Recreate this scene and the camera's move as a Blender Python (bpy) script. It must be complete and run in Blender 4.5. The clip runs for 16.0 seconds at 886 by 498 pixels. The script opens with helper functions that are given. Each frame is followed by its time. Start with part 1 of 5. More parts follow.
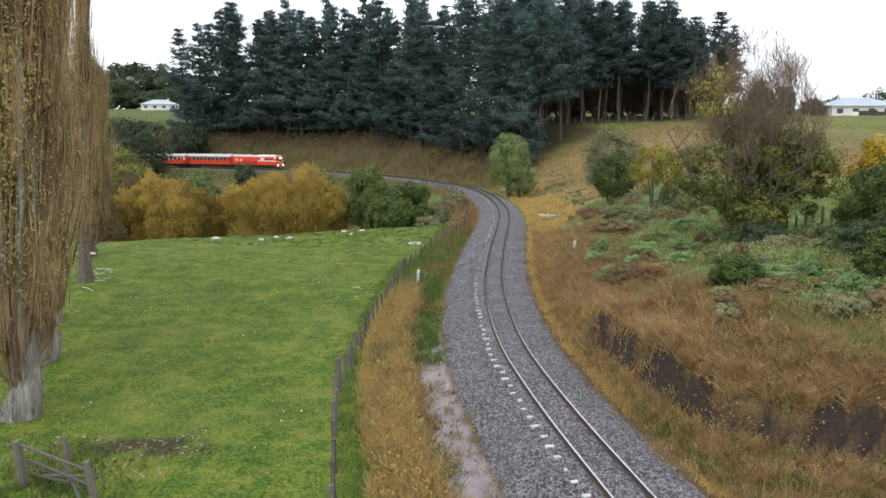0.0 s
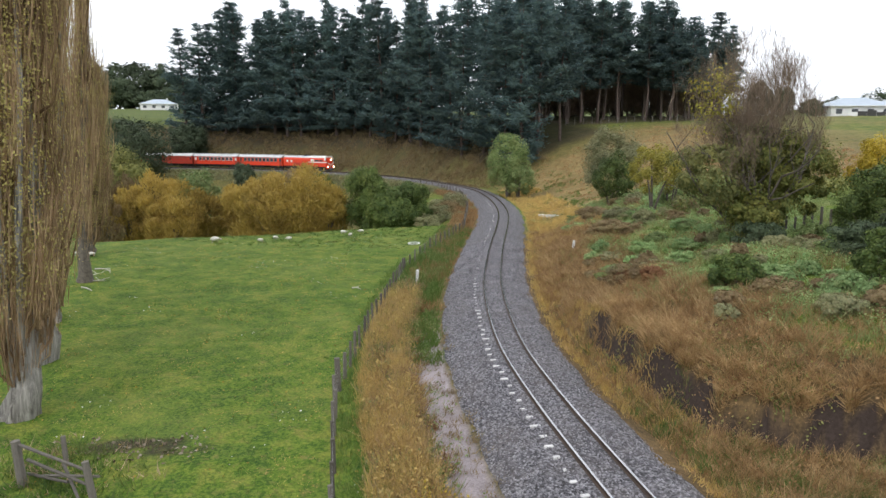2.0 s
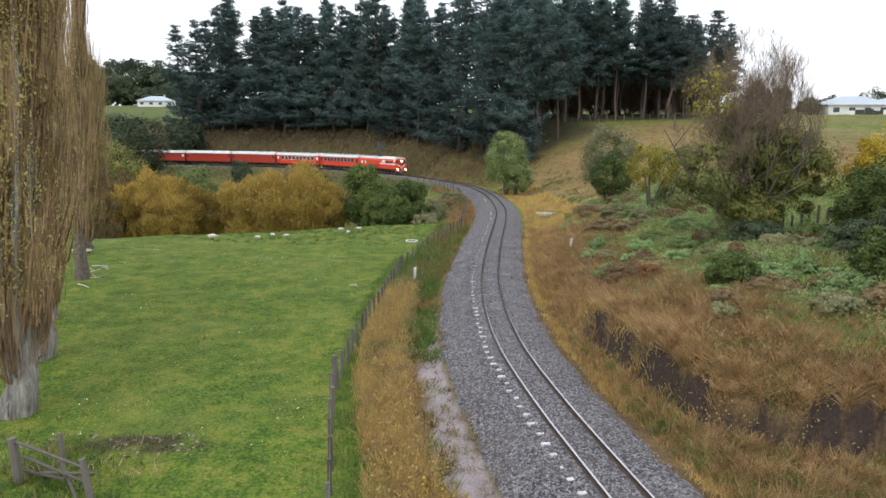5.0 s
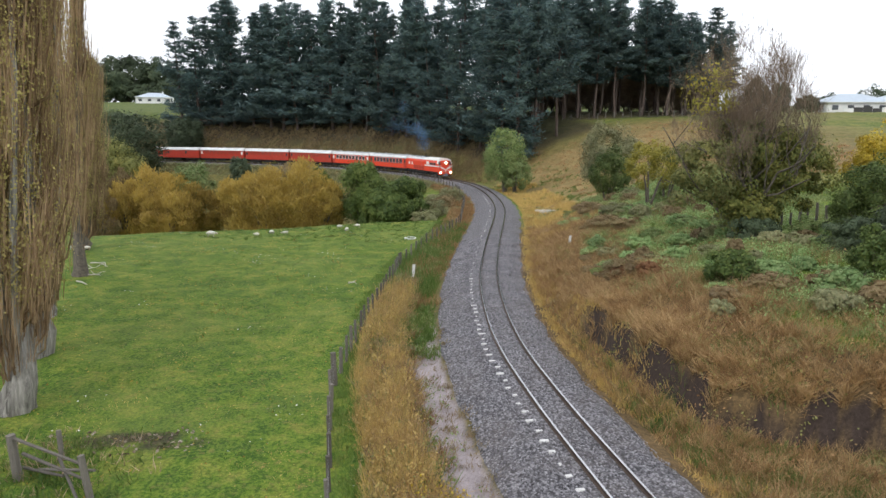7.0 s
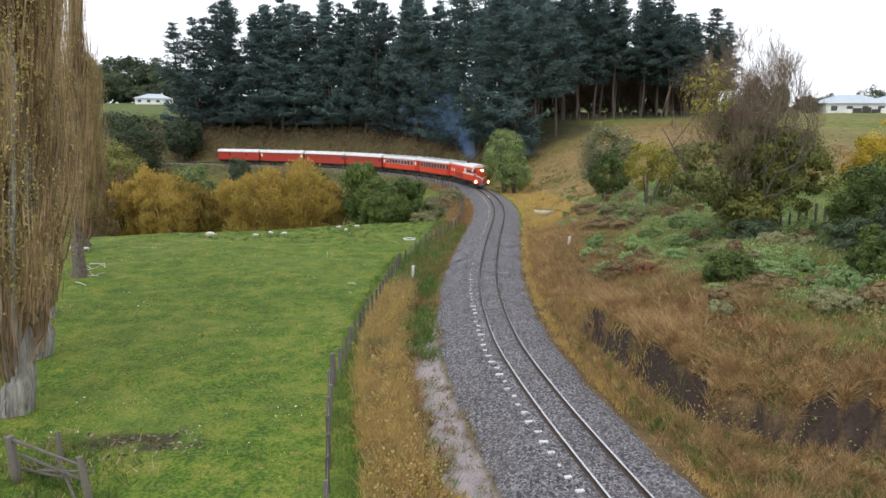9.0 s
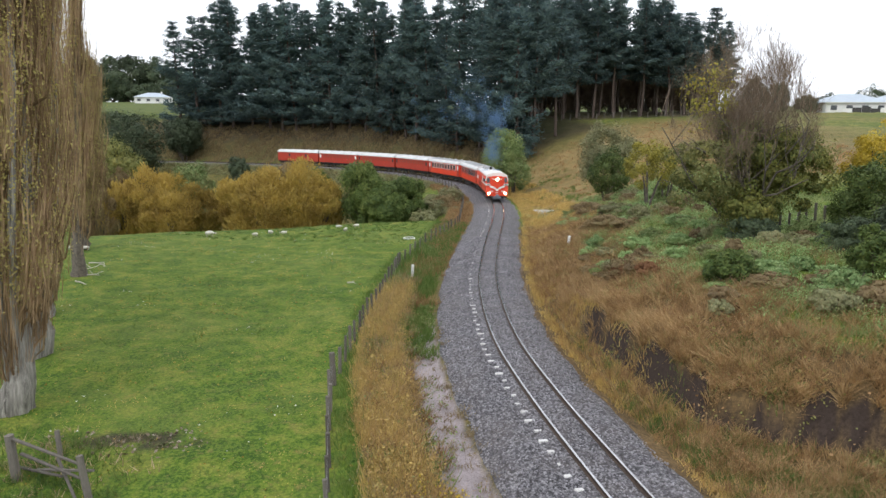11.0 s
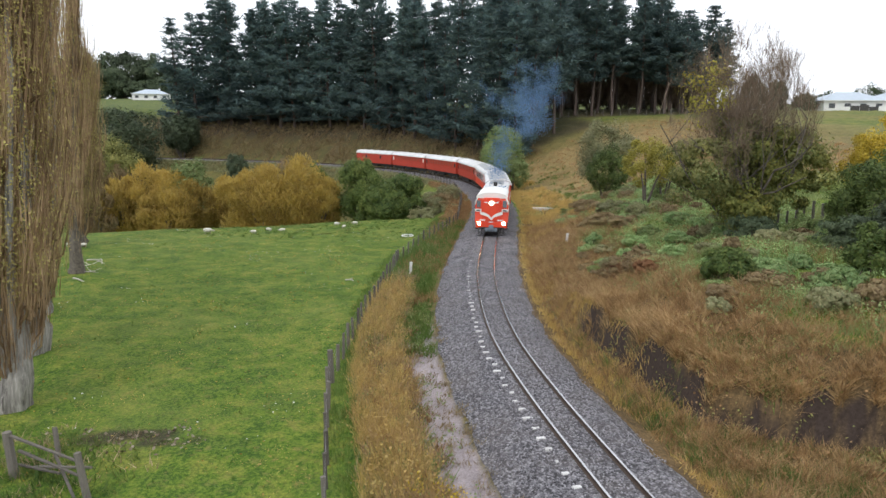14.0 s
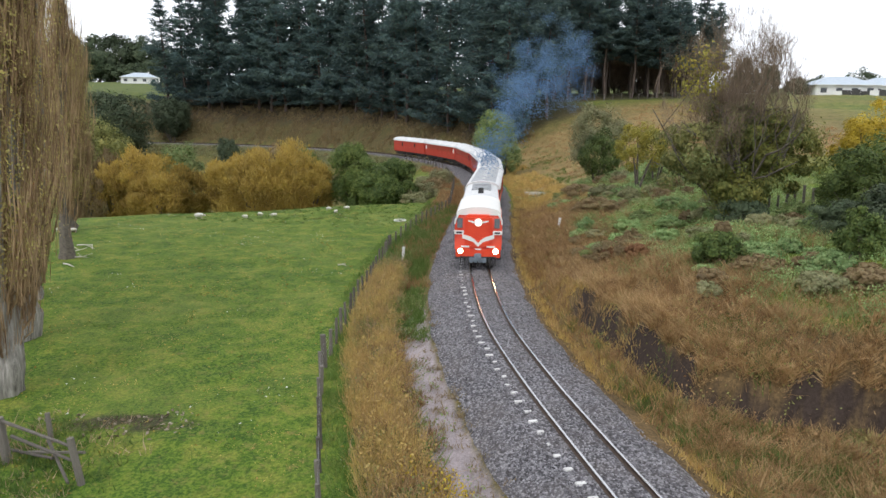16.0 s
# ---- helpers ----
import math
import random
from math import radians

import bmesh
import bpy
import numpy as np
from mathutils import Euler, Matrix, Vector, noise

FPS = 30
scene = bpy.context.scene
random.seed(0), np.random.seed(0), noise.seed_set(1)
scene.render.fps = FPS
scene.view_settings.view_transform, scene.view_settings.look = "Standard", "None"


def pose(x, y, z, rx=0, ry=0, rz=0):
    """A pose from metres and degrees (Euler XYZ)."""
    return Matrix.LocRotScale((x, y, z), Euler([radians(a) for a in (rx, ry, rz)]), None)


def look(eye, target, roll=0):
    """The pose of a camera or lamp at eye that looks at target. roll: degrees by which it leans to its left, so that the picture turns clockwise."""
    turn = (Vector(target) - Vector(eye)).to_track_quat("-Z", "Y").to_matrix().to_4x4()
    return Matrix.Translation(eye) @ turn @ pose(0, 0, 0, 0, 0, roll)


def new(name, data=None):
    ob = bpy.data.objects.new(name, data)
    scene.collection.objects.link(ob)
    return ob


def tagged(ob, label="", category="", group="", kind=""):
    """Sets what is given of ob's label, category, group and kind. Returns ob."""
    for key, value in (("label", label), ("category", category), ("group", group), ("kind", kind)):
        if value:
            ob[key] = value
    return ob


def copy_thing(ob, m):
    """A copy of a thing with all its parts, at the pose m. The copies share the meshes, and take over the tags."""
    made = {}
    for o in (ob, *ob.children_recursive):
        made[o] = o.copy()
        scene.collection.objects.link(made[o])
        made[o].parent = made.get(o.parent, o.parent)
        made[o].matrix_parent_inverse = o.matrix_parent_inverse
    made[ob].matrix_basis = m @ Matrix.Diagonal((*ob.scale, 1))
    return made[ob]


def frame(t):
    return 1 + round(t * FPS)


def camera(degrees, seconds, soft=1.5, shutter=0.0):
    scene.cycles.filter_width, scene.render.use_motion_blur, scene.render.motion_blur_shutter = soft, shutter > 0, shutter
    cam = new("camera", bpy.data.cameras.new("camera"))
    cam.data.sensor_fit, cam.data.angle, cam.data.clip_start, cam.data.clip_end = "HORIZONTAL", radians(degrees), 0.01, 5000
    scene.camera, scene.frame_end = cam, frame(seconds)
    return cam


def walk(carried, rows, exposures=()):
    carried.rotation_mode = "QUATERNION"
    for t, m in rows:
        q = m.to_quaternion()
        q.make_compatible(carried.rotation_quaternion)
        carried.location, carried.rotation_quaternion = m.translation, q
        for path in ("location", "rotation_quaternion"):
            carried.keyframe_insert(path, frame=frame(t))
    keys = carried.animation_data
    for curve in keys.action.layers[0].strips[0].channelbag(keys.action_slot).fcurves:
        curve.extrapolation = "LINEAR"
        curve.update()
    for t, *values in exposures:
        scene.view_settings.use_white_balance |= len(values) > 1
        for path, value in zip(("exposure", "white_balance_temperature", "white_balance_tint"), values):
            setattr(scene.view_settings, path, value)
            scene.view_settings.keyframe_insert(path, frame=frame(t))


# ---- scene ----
cam = camera(68.57, 16.0)
PATH = [
    (0.0, pose(0, 0, 9.13, 79.720, 0.000, 0.000)),
    (0.5, pose(0, 0, 9.13, 79.788, 0.005, 0.052)),
    (1.0, pose(0, 0, 9.13, 79.748, -0.045, 0.004)),
    (1.5, pose(0, 0, 9.13, 79.723, -0.062, -0.018)),
    (2.0, pose(0, 0, 9.13, 79.721, -0.043, -0.060)),
    (2.5, pose(0, 0, 9.13, 79.721, -0.028, -0.009)),
    (3.0, pose(0, 0, 9.13, 79.645, -0.028, -0.025)),
    (3.5, pose(0, 0, 9.13, 79.554, -0.137, -0.192)),
    (4.0, pose(0, 0, 9.13, 79.558, -0.155, -0.201)),
    (6.5, pose(0, 0, 9.13, 79.323, -0.243, -0.334)),
    (7.0, pose(0, 0, 9.13, 79.269, -0.255, -0.345)),
    (7.5, pose(0, 0, 9.13, 79.284, -0.268, -0.409)),
    (8.0, pose(0, 0, 9.13, 79.337, -0.257, -0.412)),
    (8.5, pose(0, 0, 9.13, 79.344, -0.248, -0.457)),
    (9.0, pose(0, 0, 9.13, 79.347, -0.245, -0.411)),
    (11.5, pose(0, 0, 9.13, 79.263, -0.281, -0.440)),
    (12.0, pose(0, 0, 9.13, 79.262, -0.279, -0.456)),
    (12.5, pose(0, 0, 9.13, 79.164, -0.351, -0.484)),
    (13.0, pose(0, 0, 9.13, 79.117, -0.401, -0.519)),
    (13.5, pose(0, 0, 9.13, 79.075, -0.356, -0.527)),
    (14.0, pose(0, 0, 9.13, 79.051, -0.386, -0.570)),
    (14.5, pose(0, 0, 9.13, 78.994, -0.363, -0.577)),
    (15.0, pose(0, 0, 9.13, 78.828, -0.472, -0.716)),
    (15.5, pose(0, 0, 9.13, 78.407, -0.426, -1.011)),
    (16.0, pose(0, 0, 9.13, 77.707, -0.441, -1.237)),
]
walk(cam, PATH)

# ---- world and sun ----
world = bpy.data.worlds.new("overcast_sky")
scene.world = world
world.use_nodes = True
wn, wl = world.node_tree.nodes, world.node_tree.links
sky = wn.new("ShaderNodeTexSky")
sky.sky_type, sky.sun_disc = "NISHITA", False
sky.sun_elevation, sky.sun_rotation = radians(50), radians(200)
sky.air_density, sky.dust_density, sky.ozone_density = 1.0, 6.0, 1.0
grey = wn.new("ShaderNodeHueSaturation")
grey.inputs["Saturation"].default_value = 0.12
wl.new(sky.outputs[0], grey.inputs["Color"])
cloud = wn.new("ShaderNodeMix")
cloud.data_type = "RGBA"
cloud.inputs[0].default_value = 0.88
cloud.inputs[7].default_value = (8.9, 9.25, 9.95, 1)
wl.new(grey.outputs[0], cloud.inputs[6])
wl.new(cloud.outputs[2], wn["Background"].inputs["Color"])
wn["Background"].inputs["Strength"].default_value = 0.15
sun_data = bpy.data.lights.new("sun", "SUN")
sun_data.energy, sun_data.angle, sun_data.color = 0.7, radians(25), (1.0, 0.98, 0.95)
sun = new("sun", sun_data)
sun.matrix_basis = look((0, 0, 60), (12, 40, 0))
scene.view_settings.exposure = 0.15


# ---- materials ----
def material(name):
    m = bpy.data.materials.new(name)
    m.use_nodes = True
    n, l = m.node_tree.nodes, m.node_tree.links
    return m, n, l, n["Principled BSDF"]


def ramp_of(n, l, fac, stops):
    r = n.new("ShaderNodeValToRGB")
    while len(r.color_ramp.elements) < len(stops):
        r.color_ramp.elements.new(0.5)
    for e, (p, c) in zip(r.color_ramp.elements, stops):
        e.position, e.color = p, (*c, 1)
    l.new(fac, r.inputs[0])
    return r.outputs[0]


def noise_of(n, l, scale, detail=6, rough=0.6, vec=None, distort=0.0):
    t = n.new("ShaderNodeTexNoise")
    t.inputs["Scale"].default_value, t.inputs["Detail"].default_value = scale, detail
    t.inputs["Roughness"].default_value, t.inputs["Distortion"].default_value = rough, distort
    if vec is None:
        vec = n.new("ShaderNodeTexCoord").outputs["Object"]
    l.new(vec, t.inputs["Vector"])
    return t.outputs["Fac"]


def mixed(n, l, fac, a, b, blend="MIX"):
    x = n.new("ShaderNodeMix")
    x.data_type, x.blend_type = "RGBA", blend
    for value, i in ((fac, 0), (a, 6), (b, 7)):
        if isinstance(value, (int, float)):
            x.inputs[i].default_value = value
        elif isinstance(value, tuple):
            x.inputs[i].default_value = (*value, 1)
        else:
            l.new(value, x.inputs[i])
    return x.outputs[2]


def relief(n, l, fac, strength, distance, bsdf):
    b = n.new("ShaderNodeBump")
    b.inputs["Strength"].default_value, b.inputs["Distance"].default_value = strength, distance
    l.new(fac, b.inputs["Height"])
    l.new(b.outputs[0], bsdf.inputs["Normal"])


def mat_plain(name, dark, light, scale=4.0, rough=0.7, metal=0.0, bump=0.2, dist=0.01, fine=40.0, random_by=0.0, stretch=1.0):
    """A mottled surface: broad stains and fine grain between two colours."""
    m, n, l, b = material(name)
    sc = n.new("ShaderNodeMapping")
    sc.inputs["Scale"].default_value = (1, 1, stretch)
    l.new(n.new("ShaderNodeTexCoord").outputs["Object"], sc.inputs["Vector"])
    broad, grain = noise_of(n, l, scale, vec=sc.outputs[0]), noise_of(n, l, fine, 4, vec=sc.outputs[0])
    c = mixed(n, l, grain, ramp_of(n, l, broad, ((0.3, dark), (0.7, light))), ramp_of(n, l, grain, ((0.35, dark), (0.65, light))))
    if random_by:
        o = n.new("ShaderNodeObjectInfo").outputs["Random"]
        c = mixed(n, l, random_by, c, ramp_of(n, l, o, ((0, dark), (1, light))))
    l.new(c, b.inputs["Base Color"])
    b.inputs["Roughness"].default_value, b.inputs["Metallic"].default_value = rough, metal
    relief(n, l, grain, bump, dist, b)
    return m


def mat_leaf(name, colours, through_light=0.3, rough=0.6, patch=0.25):
    """Leaves or blades, each its own tint, in broad patches."""
    m, n, l, b = material(name)
    isl = n.new("ShaderNodeNewGeometry").outputs["Random Per Island"]
    k = len(colours)
    c1 = ramp_of(n, l, isl, [(i / max(k - 1, 1), c) for i, c in enumerate(colours)])
    br = noise_of(n, l, patch, 3)
    c2 = ramp_of(n, l, br, [(0.3 + 0.4 * i / max(k - 1, 1), c) for i, c in enumerate(colours)])
    c = mixed(n, l, 0.5, c1, c2)
    hs, mr = n.new("ShaderNodeHueSaturation"), n.new("ShaderNodeMapRange")
    mr.inputs["To Min"].default_value, mr.inputs["To Max"].default_value = 0.8, 1.22
    l.new(n.new("ShaderNodeObjectInfo").outputs["Random"], mr.inputs["Value"])
    l.new(mr.outputs[0], hs.inputs["Value"])
    l.new(c, hs.inputs["Color"])
    c = hs.outputs[0]
    l.new(c, b.inputs["Base Color"])
    b.inputs["Roughness"].default_value = rough
    b.inputs["Specular IOR Level"].default_value = 0.25
    t = n.new("ShaderNodeBsdfTranslucent")
    l.new(c, t.inputs["Color"])
    x = n.new("ShaderNodeMixShader")
    x.inputs[0].default_value = through_light
    l.new(b.outputs[0], x.inputs[1])
    l.new(t.outputs[0], x.inputs[2])
    l.new(x.outputs[0], n["Material Output"].inputs["Surface"])
    return m


def mat_ground():
    """Pasture, dry grass, bare soil and wet gravel by the zones of the ground."""
    m, n, l, b = material("ground_cover")
    zone = {}
    for k in ("dry", "straw", "soil", "wet"):
        a = n.new("ShaderNodeAttribute")
        a.attribute_name = k
        zone[k] = a.outputs["Fac"]
    big, mid, fine = noise_of(n, l, 0.12, 5), noise_of(n, l, 0.9, 6, 0.7), noise_of(n, l, 9.0, 6, 0.75)
    green = mixed(n, l, 0.5, ramp_of(n, l, mid, ((0.4, (0.025, 0.07, 0.01)), (0.5, (0.07, 0.13, 0.013)), (0.62, (0.21, 0.21, 0.042)))),
                  ramp_of(n, l, fine, ((0.43, (0.016, 0.045, 0.006)), (0.5, (0.082, 0.138, 0.014)), (0.58, (0.19, 0.24, 0.034)))))
    green = mixed(n, l, ramp_of(n, l, big, ((0.5, (0, 0, 0)), (0.75, (0.5, 0.5, 0.5)))), green, (0.17, 0.2, 0.05))
    speck = noise_of(n, l, 2.6, 8, 0.8)
    green = mixed(n, l, ramp_of(n, l, speck, ((0.54, (0, 0, 0)), (0.68, (0.75, 0.75, 0.75)))), green, (0.2, 0.16, 0.055))
    dry = mixed(n, l, 0.5, ramp_of(n, l, mid, ((0.36, (0.035, 0.025, 0.013)), (0.5, (0.085, 0.056, 0.026)), (0.66, (0.19, 0.125, 0.06)))),
                ramp_of(n, l, fine, ((0.4, (0.045, 0.032, 0.015)), (0.62, (0.25, 0.165, 0.075)))))
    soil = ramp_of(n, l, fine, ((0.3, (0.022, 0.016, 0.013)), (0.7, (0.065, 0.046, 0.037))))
    wet = mixed(n, l, 0.5, ramp_of(n, l, mid, ((0.35, (0.15, 0.125, 0.125)), (0.65, (0.36, 0.31, 0.32)))), ramp_of(n, l, fine, ((0.4, (0.16, 0.135, 0.135)), (0.6, (0.33, 0.285, 0.29)))))
    c = mixed(n, l, zone["dry"], green, dry)
    straw = mixed(n, l, 0.5, ramp_of(n, l, mid, ((0.36, (0.13, 0.1, 0.035)), (0.5, (0.23, 0.16, 0.065)), (0.66, (0.32, 0.235, 0.1)))), ramp_of(n, l, fine, ((0.4, (0.11, 0.09, 0.035)), (0.62, (0.32, 0.23, 0.1)))))
    c = mixed(n, l, zone["straw"], c, straw)
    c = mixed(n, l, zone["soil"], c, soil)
    c = mixed(n, l, zone["wet"], c, wet)
    l.new(c, b.inputs["Base Color"])
    r = n.new("ShaderNodeMapRange")
    r.inputs["To Min"].default_value, r.inputs["To Max"].default_value = 0.9, 0.35
    l.new(zone["wet"], r.inputs["Value"])
    l.new(r.outputs[0], b.inputs["Roughness"])
    b.inputs["Specular IOR Level"].default_value = 0.2
    relief(n, l, fine, 0.5, 0.06, b)
    return m


def mat_ballast():
    m, n, l, b = material("ballast_gravel")
    v = n.new("ShaderNodeTexVoronoi")
    v.inputs["Scale"].default_value = 15.0
    l.new(n.new("ShaderNodeTexCoord").outputs["Object"], v.inputs["Vector"])
    tint = n.new("ShaderNodeRGBToBW")
    l.new(v.outputs["Color"], tint.inputs[0])
    stone = ramp_of(n, l, tint.outputs[0], ((0.2, (0.04, 0.038, 0.043)), (0.5, (0.14, 0.133, 0.148)), (0.8, (0.38, 0.37, 0.39))))
    big = noise_of(n, l, 0.6, 5)
    c = mixed(n, l, ramp_of(n, l, big, ((0.4, (0, 0, 0)), (0.7, (0.45, 0.45, 0.45)))), stone, (0.19, 0.16, 0.15))
    # shade in the crevices between stones, multiplied into their colour
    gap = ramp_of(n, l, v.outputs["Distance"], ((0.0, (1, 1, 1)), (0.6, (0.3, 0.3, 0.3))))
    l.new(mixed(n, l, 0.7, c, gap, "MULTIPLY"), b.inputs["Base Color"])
    b.inputs["Roughness"].default_value = 0.85
    relief(n, l, gap, 0.8, 0.04, b)
    return m


GROUND, BALLAST = mat_ground(), mat_ballast()
RAIL = mat_plain("rail_steel", (0.05, 0.035, 0.028), (0.12, 0.085, 0.065), 6, 0.6, 0.5)
RAIL_TOP = mat_plain("polished_rail_head", (0.45, 0.45, 0.46), (0.62, 0.62, 0.63), 3, 0.22, 1.0, 0.02)
SLEEPER = mat_plain("pale_concrete_sleeper", (0.42, 0.41, 0.4), (0.68, 0.67, 0.66), 5, 0.85, random_by=0.4)
STONE = mat_leaf("loose_stone", ((0.05, 0.048, 0.054), (0.14, 0.133, 0.147), (0.26, 0.25, 0.27), (0.42, 0.41, 0.43)), 0.0, 0.85, 0.8)
POST = mat_plain("weathered_post_wood", (0.05, 0.043, 0.036), (0.19, 0.17, 0.145), 5, 0.9, bump=0.6, random_by=0.5, stretch=0.2)
WIRE = mat_plain("galvanised_wire", (0.2, 0.2, 0.2), (0.35, 0.35, 0.35), 5, 0.5, 0.7)
BARK = mat_plain("grey_bark", (0.06, 0.05, 0.04), (0.2, 0.17, 0.14), 3, 0.95, bump=0.8, dist=0.03, fine=12)
PALE_BARK = mat_plain("pale_peeling_bark", (0.035, 0.03, 0.026), (0.46, 0.43, 0.39), 4.5, 0.9, bump=1.0, dist=0.08, fine=13, stretch=0.07)
PINE_BARK = mat_plain("pine_bark", (0.05, 0.035, 0.03), (0.15, 0.11, 0.09), 3, 0.95, bump=0.6, dist=0.03, fine=10)
# pine needles: distance haze is put into the green as added blue and brightness
HAZY_NEEDLE = mat_leaf("hazy_pine_needles", ((0.048, 0.085, 0.094), (0.078, 0.125, 0.13), (0.105, 0.158, 0.145), (0.13, 0.175, 0.125)), 0.4)
POPLAR_LEAF = mat_leaf("autumn_poplar_leaf", ((0.3, 0.26, 0.1), (0.46, 0.4, 0.13), (0.62, 0.54, 0.18), (0.42, 0.32, 0.14)), 0.35)
TWIG = mat_leaf("bare_twig", ((0.17, 0.12, 0.075), (0.34, 0.25, 0.16), (0.52, 0.41, 0.27)), 0.15, 0.9, 0.7)
BRAMBLE = mat_leaf("bramble_leaf", ((0.07, 0.11, 0.035), (0.15, 0.22, 0.07), (0.25, 0.32, 0.12), (0.32, 0.31, 0.14)), 0.3, patch=0.7)
BROWN_TWIG = mat_leaf("dead_brown_twig", ((0.13, 0.095, 0.068), (0.21, 0.155, 0.11), (0.31, 0.235, 0.17)), 0.1, 0.9)
WILLOW_LEAF = mat_leaf("golden_willow_leaf", ((0.22, 0.15, 0.05), (0.36, 0.25, 0.065), (0.52, 0.38, 0.09), (0.32, 0.26, 0.1)), 0.35)
SHRUB_LEAF = mat_leaf("evergreen_shrub_leaf", ((0.025, 0.045, 0.014), (0.055, 0.09, 0.022), (0.12, 0.165, 0.04), (0.2, 0.22, 0.06)), 0.25)
OLIVE_LEAF = mat_leaf("olive_leaf", ((0.09, 0.115, 0.045), (0.18, 0.2, 0.07), (0.29, 0.29, 0.1), (0.37, 0.32, 0.1)), 0.35)
DARK_LEAF = mat_leaf("dark_evergreen_leaf", ((0.035, 0.055, 0.03), (0.06, 0.085, 0.045), (0.1, 0.12, 0.06)), 0.2)
GREY_LEAF = mat_leaf("grey_green_leaf", ((0.11, 0.115, 0.065), (0.2, 0.21, 0.105), (0.3, 0.3, 0.15), (0.32, 0.25, 0.15)), 0.3, patch=0.6)
DUN_LEAF = mat_leaf("dun_dead_leaf", ((0.12, 0.085, 0.05), (0.2, 0.14, 0.075), (0.27, 0.2, 0.1), (0.2, 0.19, 0.09)), 0.3, patch=0.5)
BRACKEN = mat_leaf("dead_bracken", ((0.13, 0.06, 0.035), (0.22, 0.11, 0.055), (0.3, 0.17, 0.08)), 0.3, 0.8, 0.9)
YELLOW_GREEN = mat_leaf("yellow_green_leaf", ((0.13, 0.13, 0.03), (0.24, 0.22, 0.045), (0.38, 0.32, 0.06), (0.11, 0.13, 0.03)), 0.35, patch=0.8)
GREEN_MAT = mat_leaf("fresh_creeper_leaf", ((0.1, 0.19, 0.07), (0.2, 0.32, 0.12), (0.31, 0.42, 0.17), (0.42, 0.46, 0.22)), 0.3, patch=0.7)
SHOOT = mat_leaf("brown_poplar_shoot", ((0.08, 0.05, 0.03), (0.22, 0.14, 0.08), (0.5, 0.35, 0.21), (0.29, 0.23, 0.12)), 0.22, 0.9, 0.5)
TUSSOCK = mat_leaf("tan_tussock", ((0.12, 0.07, 0.035), (0.36, 0.22, 0.1), (0.64, 0.45, 0.23), (0.33, 0.24, 0.1)), 0.3, patch=1.5)
PALE_LITTER = mat_leaf("bark_litter", ((0.06, 0.04, 0.025), (0.2, 0.16, 0.11), (0.44, 0.4, 0.33)), 0.0, 0.9, 0.8)
BANK_BLADE = mat_leaf("bank_grass_blade", ((0.12, 0.18, 0.065), (0.23, 0.31, 0.115), (0.35, 0.41, 0.17), (0.44, 0.4, 0.18)), 0.35, patch=0.5)
TREE_LEAF = mat_leaf("turning_tree_leaf", ((0.06, 0.08, 0.025), (0.13, 0.155, 0.04), (0.25, 0.26, 0.07), (0.36, 0.31, 0.075)), 0.3, patch=0.9)
YELLOW_LEAF = mat_leaf("yellow_flowering_leaf", ((0.25, 0.18, 0.02), (0.5, 0.36, 0.03), (0.6, 0.45, 0.05), (0.12, 0.14, 0.03)), 0.3)
DRY_BLADE = mat_leaf("dry_grass_blade", ((0.14, 0.08, 0.04), (0.32, 0.18, 0.08), (0.5, 0.32, 0.16), (0.16, 0.14, 0.055)), 0.3, patch=0.9)
WEED_BLADE = mat_leaf("autumn_weed", ((0.26, 0.17, 0.075), (0.46, 0.31, 0.12), (0.64, 0.47, 0.16), (0.28, 0.25, 0.09)), 0.35, patch=0.8)
GREEN_BLADE = mat_leaf("green_grass_blade", ((0.05, 0.1, 0.02), (0.09, 0.17, 0.03), (0.14, 0.2, 0.05), (0.2, 0.2, 0.07)), 0.3, patch=0.5)


# ---- helpers for meshes ----
def np_mesh(name, verts, faces):
    """A mesh from arrays: verts (n, 3), faces (m, 3 or 4)."""
    me = bpy.data.meshes.new(name)
    verts, faces = np.asarray(verts, np.float32), np.asarray(faces, np.int32)
    k = faces.shape[1]
    me.vertices.add(len(verts))
    me.vertices.foreach_set("co", verts.ravel())
    me.loops.add(faces.size)
    me.loops.foreach_set("vertex_index", faces.ravel())
    me.polygons.add(len(faces))
    me.polygons.foreach_set("loop_start", np.arange(0, faces.size, k, dtype=np.int32))
    me.update(calc_edges=True)
    return me


def smooth(me):
    me.polygons.foreach_set("use_smooth", [True] * len(me.polygons))
    return me


def put(name, me, mat, parent=None, label=""):
    ob = new(name, me)
    if mat is not None and not me.materials:
        me.materials.append(mat)
    ob.parent = parent
    if label:
        tagged(ob, label)
    return ob


def part(name, bm, mat, parent, label=""):
    me = bpy.data.meshes.new(name)
    bm.to_mesh(me)
    bm.free()
    return put(name, me, mat, parent, label)


def thing(name, m, label, category, group=""):
    e = new(name)
    e.matrix_basis = m
    return tagged(e, label, category, group)


def box(bm, x0, x1, y0, y1, z0, z1, bevel=0.0):
    r = bmesh.ops.create_cube(bm, size=1, matrix=Matrix.Translation(((x0 + x1) / 2, (y0 + y1) / 2, (z0 + z1) / 2)) @ Matrix.Diagonal((x1 - x0, y1 - y0, z1 - z0, 1)))
    if bevel:
        bmesh.ops.bevel(bm, geom=list({e for v in r["verts"] for e in v.link_edges}), offset=bevel, segments=2, affect="EDGES")
    return bm


